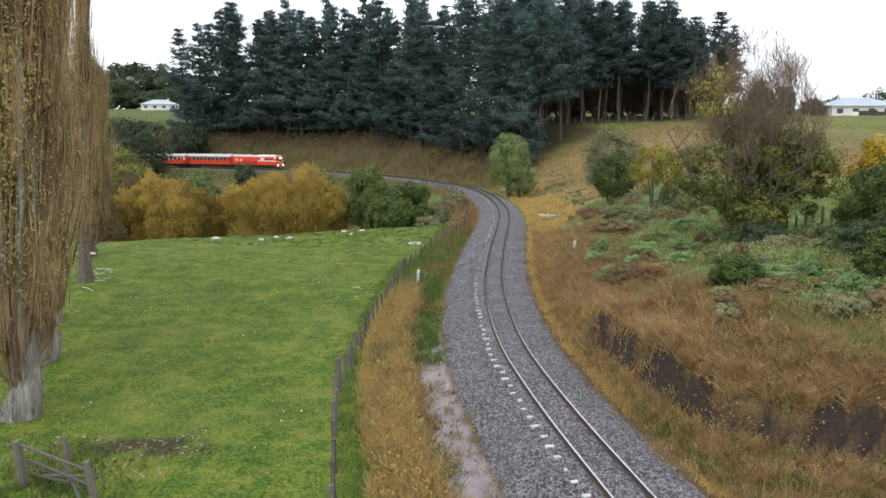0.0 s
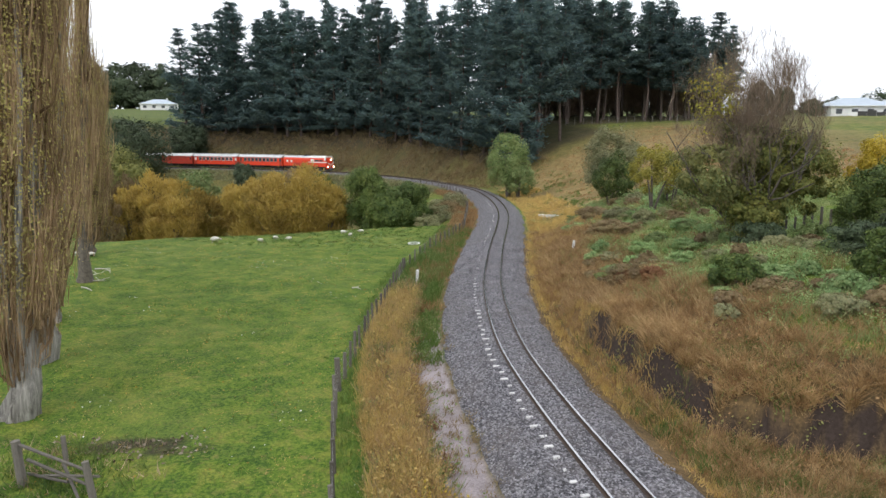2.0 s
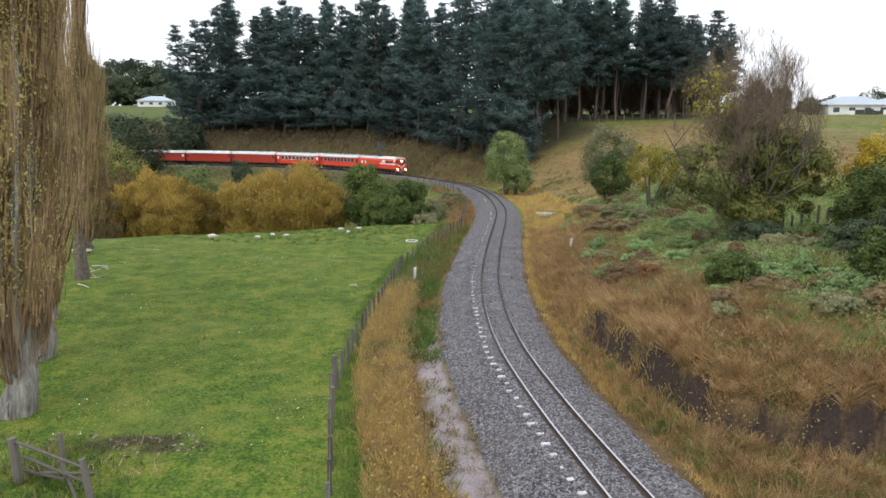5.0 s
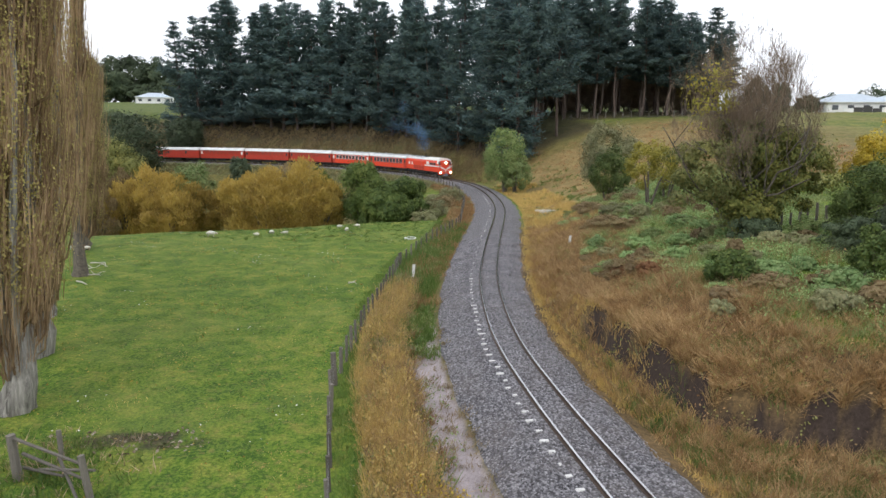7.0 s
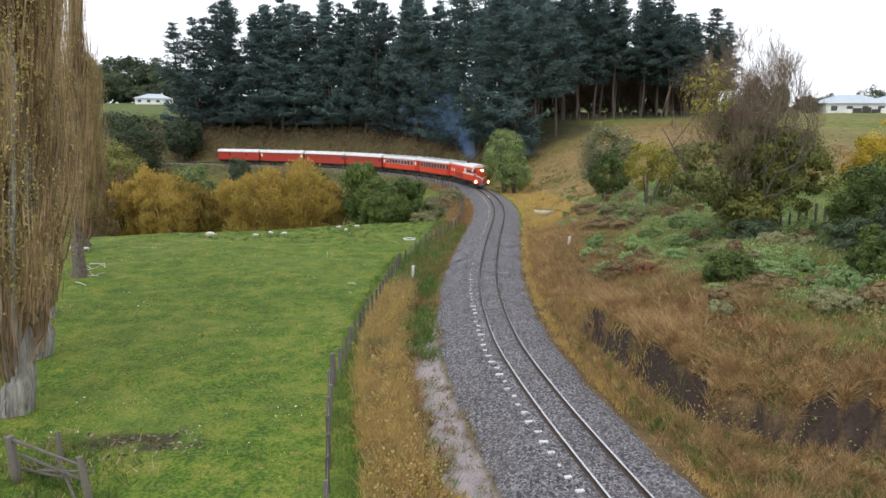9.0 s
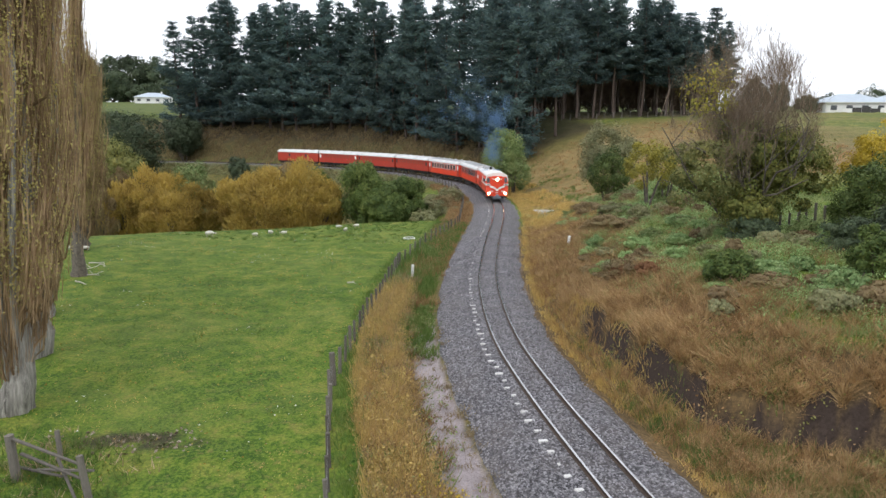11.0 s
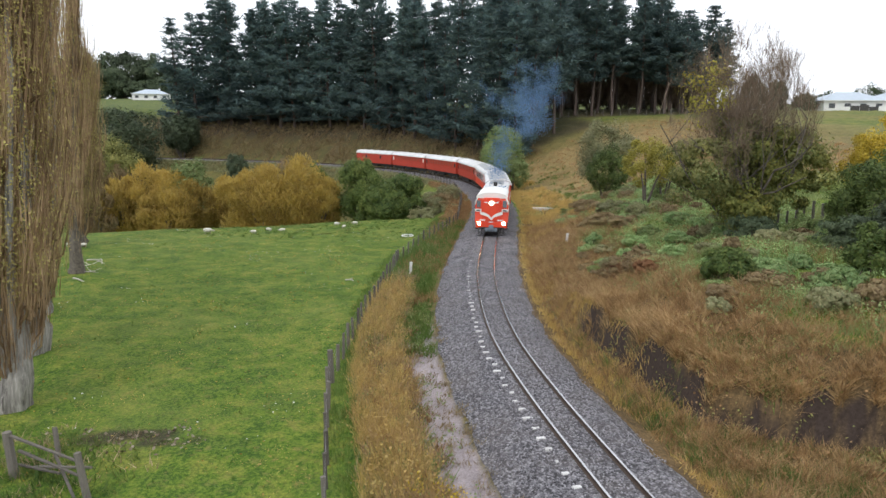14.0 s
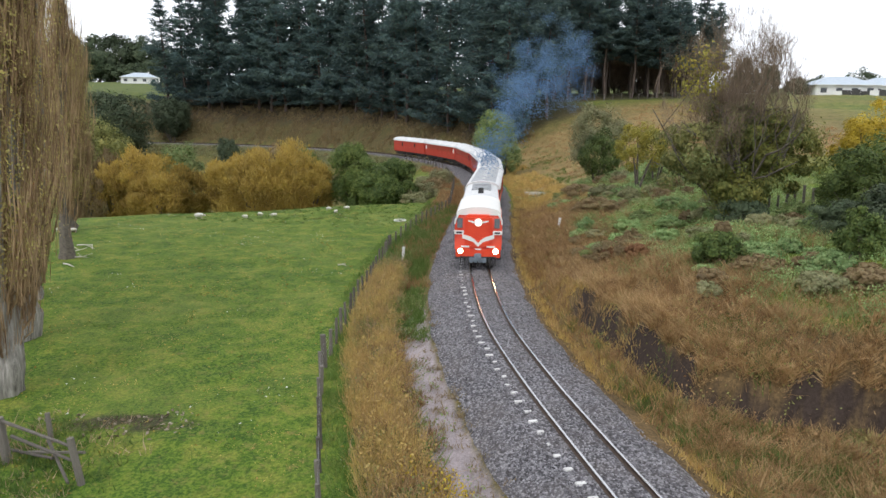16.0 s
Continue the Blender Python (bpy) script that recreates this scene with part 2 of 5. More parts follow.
def rod(bm, a, b, r0, r1=None, n=8):
    a, b = Vector(a), Vector(b)
    d = b - a
    m = Matrix.Translation((a + b) / 2) @ d.to_track_quat("Z", "Y").to_matrix().to_4x4()
    bmesh.ops.create_cone(bm, cap_ends=True, segments=n, radius1=r0, radius2=r0 if r1 is None else r1, depth=d.length, matrix=m)
    return bm


def tubes(paths, n=5):
    """Joined tapered tubes; each path is a list of (point, radius)."""
    vs, fs, k = [], [], 0
    for path in paths:
        pts = np.array([p for p, _ in path], float)
        tan = np.gradient(pts, axis=0)
        tan /= np.linalg.norm(tan, axis=1)[:, None] + 1e-9
        for i, (p, r) in enumerate(path):
            a = np.cross(tan[i], (0.31, 0.95, 0.05) if abs(tan[i][2]) > 0.8 else (0, 0, 1.0))
            a /= np.linalg.norm(a) + 1e-9
            c = np.cross(tan[i], a)
            for j in range(n):
                w = 2 * math.pi * j / n
                vs.append(np.array(p) + r * (math.cos(w) * a + math.sin(w) * c))
        for i in range(len(path) - 1):
            for j in range(n):
                q = k + i * n
                fs.append((q + j, q + (j + 1) % n, q + n + (j + 1) % n, q + n + j))
        k += len(path) * n
    return vs, fs


def leaves(centres, size, rng, flat=0.0, long=1.6, facing=None, along=None):
    """Small rhombic leaves at the centres; they face and point as given, or at random; flat 1 lays them level."""
    c = np.asarray(centres, float)
    n = len(c)
    a = rng.normal(size=(n, 3))
    a[:, 2] *= 1 - flat
    if along is not None:
        a = np.asarray(along, float) + a * 0.3
    if facing is None:
        b = np.cross(a, rng.normal(size=(n, 3)))
    else:
        b = np.cross(np.asarray(facing, float) + rng.normal(0, 0.6, (n, 3)), a)
        a = a if along is not None else np.cross(b, facing)
    a /= np.linalg.norm(a, axis=1)[:, None] + 1e-9
    b /= np.linalg.norm(b, axis=1)[:, None] + 1e-9
    s = (size * rng.uniform(0.6, 1.4, n))[:, None]
    v = np.stack([c - a * s * long / 2, c + b * s / 2, c + a * s * long / 2, c - b * s / 2], 1).reshape(-1, 3)
    return v, np.arange(4 * n).reshape(n, 4)


def sphere_ways(n, rng, low=-0.6):
    """Even but jittered directions over a ball, without its underside."""
    k = np.arange(n) + 0.5
    z = 1 - (1 - low) * k / n
    w = k * 2.39996 + rng.uniform(0, 6.28)
    v = np.stack([np.sqrt(1 - z * z) * np.cos(w), np.sqrt(1 - z * z) * np.sin(w), z], 1) + rng.normal(0, 0.16, (n, 3))
    return v / np.linalg.norm(v, axis=1)[:, None]


def clumped(rng, centres, ways, radii, n, size, upright=0.0, inside=0.12):
    """Leaves over the outer side of many clumps, each leaf facing out of its clump."""
    m = len(centres)
    k = rng.randint(m, size=n)
    off = rng.normal(size=(n, 3)) + 0.7 * ways[k] + (0, 0, 0.35)
    off /= np.linalg.norm(off, axis=1)[:, None]
    far = np.where(rng.uniform(size=n) < inside, rng.uniform(0.1, 0.7, n), 0.95 + 0.2 * rng.normal(size=n))[:, None]
    q = centres[k] + off * far * radii[k]
    return leaves(q, size, rng, 0.0, 1.7 + 3 * upright, off + (0, 0, 0.2), (off * 0.6 + (0, 0, 0.9)) if upright else None)


def blades(base, height, width, rng, lean=0.35):
    """Upright grass blades or twigs, each a narrow leaning spike."""
    p = np.asarray(base, float)
    n = len(p)
    h = height * rng.uniform(0.5, 1.3, n) if np.isscalar(height) else height * rng.uniform(0.6, 1.25, n)
    w = rng.uniform(0, 2 * math.pi, n)
    side = np.stack([np.cos(w), np.sin(w), 0 * w], 1) * (width * rng.uniform(0.6, 1.4, n))[:, None]
    tip = np.stack([rng.normal(0, lean, n) * h, rng.normal(0, lean, n) * h, h], 1)
    v = np.stack([p - side * 1.2, p + side * 1.2, p + tip], 1).reshape(-1, 3)
    tri = np.arange(3 * n).reshape(n, 3)
    return v, tri


# ---- the line of the track ----
KNOTS = np.array([(14.0, -30.0), (10.4, -12.0), (7.4, 2.5), (4.84, 15.1), (3.71, 21.5), (2.99, 28.0), (3.08, 38.55), (3.68, 45.35), (4.62, 53.6),
                  (5.8, 62.6), (6.84, 72.0), (7.24, 81.7), (6.71, 94.6), (4.63, 107.2), (-4.85, 127.3), (-12.4, 137.3), (-20.7, 146.1),
                  (-29.7, 153.0), (-38.8, 158.0), (-55.0, 164.9), (-74.0, 170.0), (-110.0, 174.0), (-160.0, 174.0), (-230.0, 165.0)])


def spline(k, n=12):
    out = []
    for i in range(len(k) - 1):
        a, b, c, d = k[max(i - 1, 0)], k[i], k[i + 1], k[min(i + 2, len(k) - 1)]
        # centripetal: keeps long and short spans even
        t1 = np.linalg.norm(b - a) ** 0.5 + 1e-6
        t2 = np.linalg.norm(c - b) ** 0.5 + 1e-6
        t3 = np.linalg.norm(d - c) ** 0.5 + 1e-6
        m1 = (c - b + t2 * ((b - a) / t1 - (c - a) / (t1 + t2))) if i > 0 else c - b
        m2 = (c - b + t2 * ((d - c) / t3 - (d - b) / (t2 + t3))) if i < len(k) - 2 else c - b
        for j in range(n):
            t = j / n
            out.append((2 * t**3 - 3 * t**2 + 1) * b + (t**3 - 2 * t**2 + t) * m1 + (-2 * t**3 + 3 * t**2) * c + (t**3 - t**2) * m2)
    out.append(k[-1])
    return np.array(out)


LINE = spline(KNOTS)
for _ in range(6):
    LINE[1:-1] = 0.25 * LINE[:-2] + 0.5 * LINE[1:-1] + 0.25 * LINE[2:]
LEN = np.r_[0, np.cumsum(np.hypot(*np.diff(LINE, axis=0).T))]
S0 = LEN[np.argmin(np.hypot(LINE[:, 0] - 4.84, LINE[:, 1] - 15.1))]
LEN = LEN - S0


def on_line(s):
    """Place and heading (away from the camera) at s metres along the track."""
    x, y = np.interp(s, LEN, LINE[:, 0]), np.interp(s, LEN, LINE[:, 1])
    dx = np.interp(s + 0.7, LEN, LINE[:, 0]) - np.interp(s - 0.7, LEN, LINE[:, 0])
    dy = np.interp(s + 0.7, LEN, LINE[:, 1]) - np.interp(s - 0.7, LEN, LINE[:, 1])
    k = np.hypot(dx, dy)
    return np.stack([x, y], -1), np.stack([dx, dy], -1) / np.maximum(k, 1e-6)[..., None]


FINE_S = np.arange(LEN[0], LEN[-1], 0.8)
FINE_P, FINE_T = on_line(FINE_S)


def beside(x, y):
    """Distance to the right of the track (left is negative) and metres along it."""
    x, y = np.asarray(x, float).ravel(), np.asarray(y, float).ravel()
    u, s = np.empty_like(x), np.empty_like(x)
    for i in range(0, len(x), 4000):
        dx, dy = x[i:i + 4000, None] - FINE_P[None, :, 0], y[i:i + 4000, None] - FINE_P[None, :, 1]
        j = np.argmin(dx * dx + dy * dy, 1)
        r = np.arange(len(j))
        ddx, ddy = dx[r, j], dy[r, j]
        along = ddx * FINE_T[j, 0] + ddy * FINE_T[j, 1]
        side = ddx * FINE_T[j, 1] - ddy * FINE_T[j, 0]
        far = np.hypot(ddx, ddy)
        u[i:i + 4000] = np.where(np.abs(along) > 3, np.sign(side) * far, side)
        s[i:i + 4000] = FINE_S[j] + np.clip(along, -1, 1)
    return u, s


def step(a, b, v):
    t = np.clip((v - a) / (b - a), 0, 1)
    return t * t * (3 - 2 * t)


def waves(x, y, k, seed):
    """Soft uneven relief of about k metres in width."""
    g = np.random.RandomState(seed)
    z = 0
    for i in range(7):
        w, p = g.uniform(0, 2 * math.pi), g.uniform(0, 6.3)
        f = 2 * math.pi / (k * g.uniform(0.6, 1.8))
        z = z + np.sin((x * math.cos(w) + y * math.sin(w)) * f + p + 1.3 * np.sin((x * math.sin(w) - y * math.cos(w)) * f * 0.6))
    return z / 7


def height(x, y):
    """The height of the ground."""
    x, y = np.asarray(x, float), np.asarray(y, float)
    shape = x.shape
    x, y = x.ravel(), y.ravel()
    u, s = beside(x, y)
    a = np.abs(u)
    bed = np.interp(a, (0, 1.5, 2.9, 3.2), (-0.3, -0.3, -0.62, -0.66))
    # field and gully on the inside of the curve
    crest = 63.3 + 0.37 * (x + 8) + 1.5 * waves(x, y, 20, 3)
    field = -0.65 + 0.1 * waves(x, y, 9, 1) - 6.0 * step(0, 26, y - crest) + 0.05 * np.clip(-x - 12, 0, 40) * step(70, 20, y)
    verge = np.interp(a, (3.2, 4.2, 5.2, 6.6), (-0.68, -0.68, -0.5, -0.55))
    bank_in = -0.62 - 0.42 * np.clip(a - 4.5, 0, 40)
    left = np.where(a < 5.5, verge + 0 * x, np.maximum(field, bank_in))
    left = np.where(a < 6.6, verge + (left - verge) * step(5.0, 6.6, a), left)
    # cutting and hill on the outside
    top = np.clip(4.0 + 0.078 * (y - 37), 3.4, 12.5) + 0.055 * np.clip(y - 190, 0, 130) + 0.35 * waves(x, y, 25, 5)
    u0 = foot_of_face(s)
    wide = np.interp(s, (-40, 30, 45, 62, 80, 100, 120, 300), (7.0, 7.5, 9.0, 17.0, 20.0, 14.0, 10.0, 10.0))
    d = np.clip(u - u0, 0, 400)
    rise = 1 - np.exp(-((d / wide) ** 1.15))
    d = d + 0.35 * waves(x, y, 2.0, 12) * step(26, 16, s) * step(0.1, 0.6, d)
    face = 1.3 * step(0.1, 0.65, d) * step(24, 12, s) * (0.85 + 0.45 * waves(x, y, 5, 9))
    lumps = 0.3 * waves(x, y, 4, 7) + (0.2 * waves(x, y, 1.5, 13) + 0.12 * waves(x, y, 0.8, 14)) * step(70, 50, s)
    right = -0.62 + 0.45 * step(2.8, u0 + 0.01, u) * step(24, 12, s) + (top + 0.62) * rise + face + lumps * step(1, 4, d)
    z = np.where(u < 0, left, right)
    z = np.where(a < 3.2, np.minimum(bed, 9), z)
    z = z + 0.03 * waves(x, y, 1.6, 11) * step(3, 4, a)
    return z.reshape(shape)


def foot_of_face(s):
    """How far from the rails the cutting begins to rise."""
    return np.interp(s, (-40, -3, 0.6, 1.3, 2.1, 3.3, 5.4, 14, 30, 42, 60, 75, 95, 110, 300), (11.0, 10.0, 8.2, 6.8, 5.4, 4.4, 3.85, 3.45, 3.0, 3.6, 5.5, 6.5, 5.0, 3.6, 3.6))


def bare_earth(x, y, u, s):
    """The broken earth face along the foot of the cutting."""
    d = u - foot_of_face(s) + 0.12 * waves(x, y, 1.2, 22)
    lip = 0.62 + 0.9 * waves(x, y, 3, 21) + 0.5 * waves(x, y, 1.1, 25) * step(4.0, 2.0, s)
    return step(-0.1, 0.05, d) * step(lip + 0.15, lip, d) * step(15, 13, s) * step(-0.6, -0.45, waves(x, y, 2.4, 24))


# ---- ground ----
def grown(a, first, last, ratio=1.35):
    out, d = [], first
    while a < last:
        a += d
        d *= ratio
        out.append(a)
    return np.array(out)


def build_ground():
    xs = np.r_[-grown(100, 4, 3200)[::-1], np.arange(-100, -32, 2.0), np.arange(-32, -3, 0.5), np.arange(-3, 15, 0.2), np.arange(15, 32, 0.5), np.arange(32, 120, 2.0), grown(120, 4, 3200)]
    ys = np.r_[-grown(0, 2, 3200)[::-1], np.arange(0, 12, 1.0), np.arange(12, 32, 0.22), np.arange(32, 60, 0.5), np.arange(60, 130, 1.0), np.arange(130, 210, 2.0), grown(210, 4, 3600)]
    gx, gy = np.meshgrid(xs, ys)
    z = height(gx, gy)
    v = np.stack([gx, gy, z], -1).reshape(-1, 3)
    nx = len(xs)
    i = (np.arange(len(ys) - 1)[:, None] * nx + np.arange(nx - 1)[None, :]).ravel()
    me = smooth(np_mesh("ground", v, np.stack([i, i + 1, i + nx + 1, i + nx], 1)))
    x, y = v[:, 0], v[:, 1]
    u, s = beside(x, y)
    blot = waves(x, y, 6, 21)
    mid = step(38, 60, s) * step(105, 88, s)
    dry = step(1.5, 2, u) * step(5.2, 2.6, u - foot_of_face(s) + 1.5 * blot) * step(60, 40, s)
    dry = np.maximum(dry, step(3, 6, u) * step(75, 40, u) * mid * (0.8 + 0.3 * blot))
    dry = np.maximum(dry, step(2.8, 4, u) * step(95, 105, s) * (0.75 + 0.25 * blot) * step(24, 17, u))
    dry = np.maximum(dry, step(-6.4, -5.4, u) * step(0, -1, u) * 0.8)
    dry = np.maximum(dry, step(-3, -6, u) * step(88, 100, s) * step(260, 220, s) * step(-60, -30, u) * (0.7 + 0.4 * blot))
    dry = np.maximum(dry, step(40, 90, x) * step(250, 100, y) * 0.3)
    soil = bare_earth(x, y, u, s)
    soil = np.maximum(soil, step(1.25, 0.75, np.hypot((x + 9.4) / 2.1, (y - 19.0) / 0.6)) * 0.85 * step(-0.5, -0.1, waves(x, y, 1.5, 61)))
    soil = np.maximum(soil, step(110, 118, s) * step(2.8, 3.5, u) * 0.35)
    straw = step(3, 7, u) * step(36, 58, s) * step(104, 90, s) * (0.85 + 0.5 * waves(x, y, 9, 26)) * step(55, 36, u)
    straw = np.maximum(straw, step(20, 34, x) * step(30, 45, y) * (0.25 + 0.6 * waves(x, y, 14, 27)) * step(230, 170, y))
    straw = np.maximum(straw, step(2.4, 3.0, u) * step(4.6, 3.6, u) * (0.5 + 0.6 * blot))
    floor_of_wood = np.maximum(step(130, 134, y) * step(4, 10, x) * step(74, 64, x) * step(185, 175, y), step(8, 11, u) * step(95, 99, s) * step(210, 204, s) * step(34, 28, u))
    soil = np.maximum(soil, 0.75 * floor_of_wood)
    wet = step(-4.75, -4.4, u + 0.4 * waves(x, y, 3.0, 66) + 0.25 * waves(x, y, 1.0, 67)) * step(-2.9, -3.1, u) * step(19, 13, s + 2 * waves(x, y, 2, 68))
    for k, val in (("dry", dry), ("straw", straw), ("soil", soil), ("wet", wet)):
        me.attributes.new(k, "FLOAT", "POINT").data.foreach_set("value", np.clip(val, 0, 1).astype(np.float32))
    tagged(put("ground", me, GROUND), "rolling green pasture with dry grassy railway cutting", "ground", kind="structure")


build_ground()


# ---- track ----
def strip(profile, s0, s1, ds, wob=0.0):
    """A band along the track from a cross-section of (right, up)."""
    s = np.arange(s0, s1, ds)
    p, t = on_line(s)
    k = len(profile)
    rows = []
    for j, (u, z) in enumerate(profile):
        q = u + wob * np.sin(s * 1.7 + j) * np.sin(s * 0.43 + 2 * j)
        rows.append(np.stack([p[:, 0] + t[:, 1] * q, p[:, 1] - t[:, 0] * q, 0 * s + z], 1))
    v = np.stack(rows, 1).reshape(-1, 3)
    i = (np.arange(len(s) - 1)[:, None] * k + np.arange(k - 1)[None, :]).ravel()
    return v, np.stack([i, i + 1, i + k + 1, i + k], 1)


def build_track():
    prof = [(-3.1, -0.75), (-2.8, -0.56), (-2.2, -0.4), (-1.6, -0.24), (-1.2, -0.24), (-1.0, -0.2), (-0.85, -0.15), (-0.45, -0.15),
            (0, -0.15), (0.45, -0.15), (0.8, -0.13), (1.2, -0.13), (1.6, -0.22), (2.1, -0.42), (2.5, -0.6), (2.7, -0.75)]
    me = smooth(np_mesh("ballast", *strip(prof, -50, LEN[-1] - 2, 0.5, 0.1)))
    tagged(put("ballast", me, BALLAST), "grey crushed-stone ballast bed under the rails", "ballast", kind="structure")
    line = tagged(new("railway_track"), "curving single narrow-gauge railway track", "track", kind="structure")
    for side in (-0.534, 0.534):
        w = [(-0.06, -0.16), (-0.06, -0.145), (-0.012, -0.13), (-0.012, -0.04), (-0.034, -0.03), (-0.034, -0.002)]
        w = [(side + a, b) for a, b in w] + [(side - a, b) for a, b in w[::-1]]
        put("rail", np_mesh("rail", *strip(w, -50, LEN[-1] - 3, 0.6)), RAIL, line, "brown rusted steel rail")
        put("rail_head", np_mesh("rail_head", *strip([(side - 0.032, 0.0), (side + 0.032, 0.0)], -50, LEN[-1] - 3, 0.6)), RAIL_TOP, line, "shiny worn running surface")
    bm = bmesh.new()
    box(bm, -1.14, 1.08, -0.075, 0.075, -0.13, 0, 0.015)
    me = bpy.data.meshes.new("sleeper")
    bm.to_mesh(me)
    bm.free()
    me.materials.append(SLEEPER)
    rng = random.Random(4)
    for k in range(300):
        s = -6 + k * 0.68
        p, t = on_line(s)
        ob = new("sleeper", me)
        ob.parent = line
        ob.matrix_basis = Matrix.Translation((p[0], p[1], -0.182 + rng.uniform(-0.018, 0.008) - (0.0 if s < 19 else 0.04))) @ pose(rng.uniform(-0.07, 0.07), 0, 0, 0, rng.uniform(0.6, 1.3), math.degrees(math.atan2(-t[0], t[1])) + rng.uniform(-1.5, 1.5))


build_track()
# ---- plants ----
def z_at(x, y):
    return float(height(np.array([x]), np.array([y]))[0])


def branching(rng, start, way, length, radius, depth, spread=0.6, up=0.25, out=None, tips=None):
    """Limbs that fork and fork again; tips gathers the ends."""
    out = [] if out is None else out
    p, d = np.array(start, float), np.array(way, float)
    path = [(p.copy(), radius)]
    for i in range(3):
        d = d + rng.normal(0, 0.12, 3) + np.array([0, 0, up * 0.2])
        d /= np.linalg.norm(d)
        p = p + d * length / 3
        path.append((p.copy(), radius * (1 - 0.2 * (i + 1))))
        if depth > 0 and i > 0:
            for _ in range(2 if i == 1 else 1):
                w = d + rng.normal(0, spread, 3) + np.array([0, 0, up])
                branching(rng, p, w / np.linalg.norm(w), length * rng.uniform(0.55, 0.8), radius * 0.5, depth - 1, spread, up, out, tips)
    out.append(path)
    if tips is not None and depth <= 1:
        tips.append(p.copy())
    return out


def planted(name, x, y, parts, label, category, group="", turn=0.0, scale=(1, 1, 1), sink=0.15, lean=0.0):
    e = thing(name, pose(x, y, z_at(x, y) - sink, 0, lean, 0) @ pose(0, 0, 0, 0, 0, turn) @ Matrix.Diagonal((*scale, 1)), label, category, group)
    for n, me, mat in parts:
        put(n, me, mat, e)
    return e


def pine_meshes(seed, bare):
    """A pine of height 1 (scaled later by metres): bare is the leafless share of the trunk."""
    rng = np.random.RandomState(seed)
    h = 28.0
    bend = rng.normal(0, 0.35, (9, 2)).cumsum(0) * 0.35
    trunk = [((bend[i, 0], bend[i, 1], h * i / 8), 0.26 * (1 - i / 8.6) + 0.03) for i in range(9)]
    limbs, pts = [trunk], []
    z = h * bare
    while z < h * 0.985:
        f = (z - h * bare) / (h * (1 - bare))
        reach = (5.2 * (1 - f) ** 0.9 + 0.35) * (0.55 + 0.45 * min(1, f * 5 + 0.5)) * rng.uniform(0.65, 1.15)
        c = np.array([np.interp(z, [t[0][2] for t in trunk], [t[0][k] for t in trunk]) for k in (0, 1)])
        for _ in range(rng.randint(4, 7)):
            w = rng.uniform(0, 6.283)
            r = reach * rng.uniform(0.35, 1.2) * (1 + 0.3 * math.sin(w * 2 + seed + z * 0.25))
            dirn = np.array([math.cos(w), math.sin(w)])
            rise = rng.uniform(0.0, 0.5) + 0.4 * f
            pth = [(np.r_[c + dirn * r * k, z + rise * r * k * k - 0.1 * r * k], 0.07 * (1 - 0.8 * k)) for k in (0, 0.5, 1)]
            limbs.append(pth)
            m = int(16 + r * 19)
            k = rng.uniform(0.1, 1.0, m)[:, None] ** 0.6 * 1.08
            q = np.c_[c + dirn * r * k, z + rise * r * k * k - 0.1 * r * k]
            pts.append(q + rng.normal(0, 1, (m, 3)) * np.array([0.38, 0.38, 0.2]))
        z += rng.uniform(0.75, 1.35)
    for _ in range(int(14 * bare * 3)):
        zz, w = rng.uniform(0.1, bare + 0.02) * h, rng.uniform(0, 6.283)
        limbs.append([((0, 0, zz), 0.04), ((math.cos(w) * 1.6, math.sin(w) * 1.6, zz + 0.1), 0.01)])
    tv, tf = tubes(limbs, 4)
    lv, lf = leaves(np.concatenate(pts), 0.185, rng, 0.3, 4.2)
    return smooth(np_mesh("pine_trunk", tv, tf)), np_mesh("pine_crown", lv, lf)


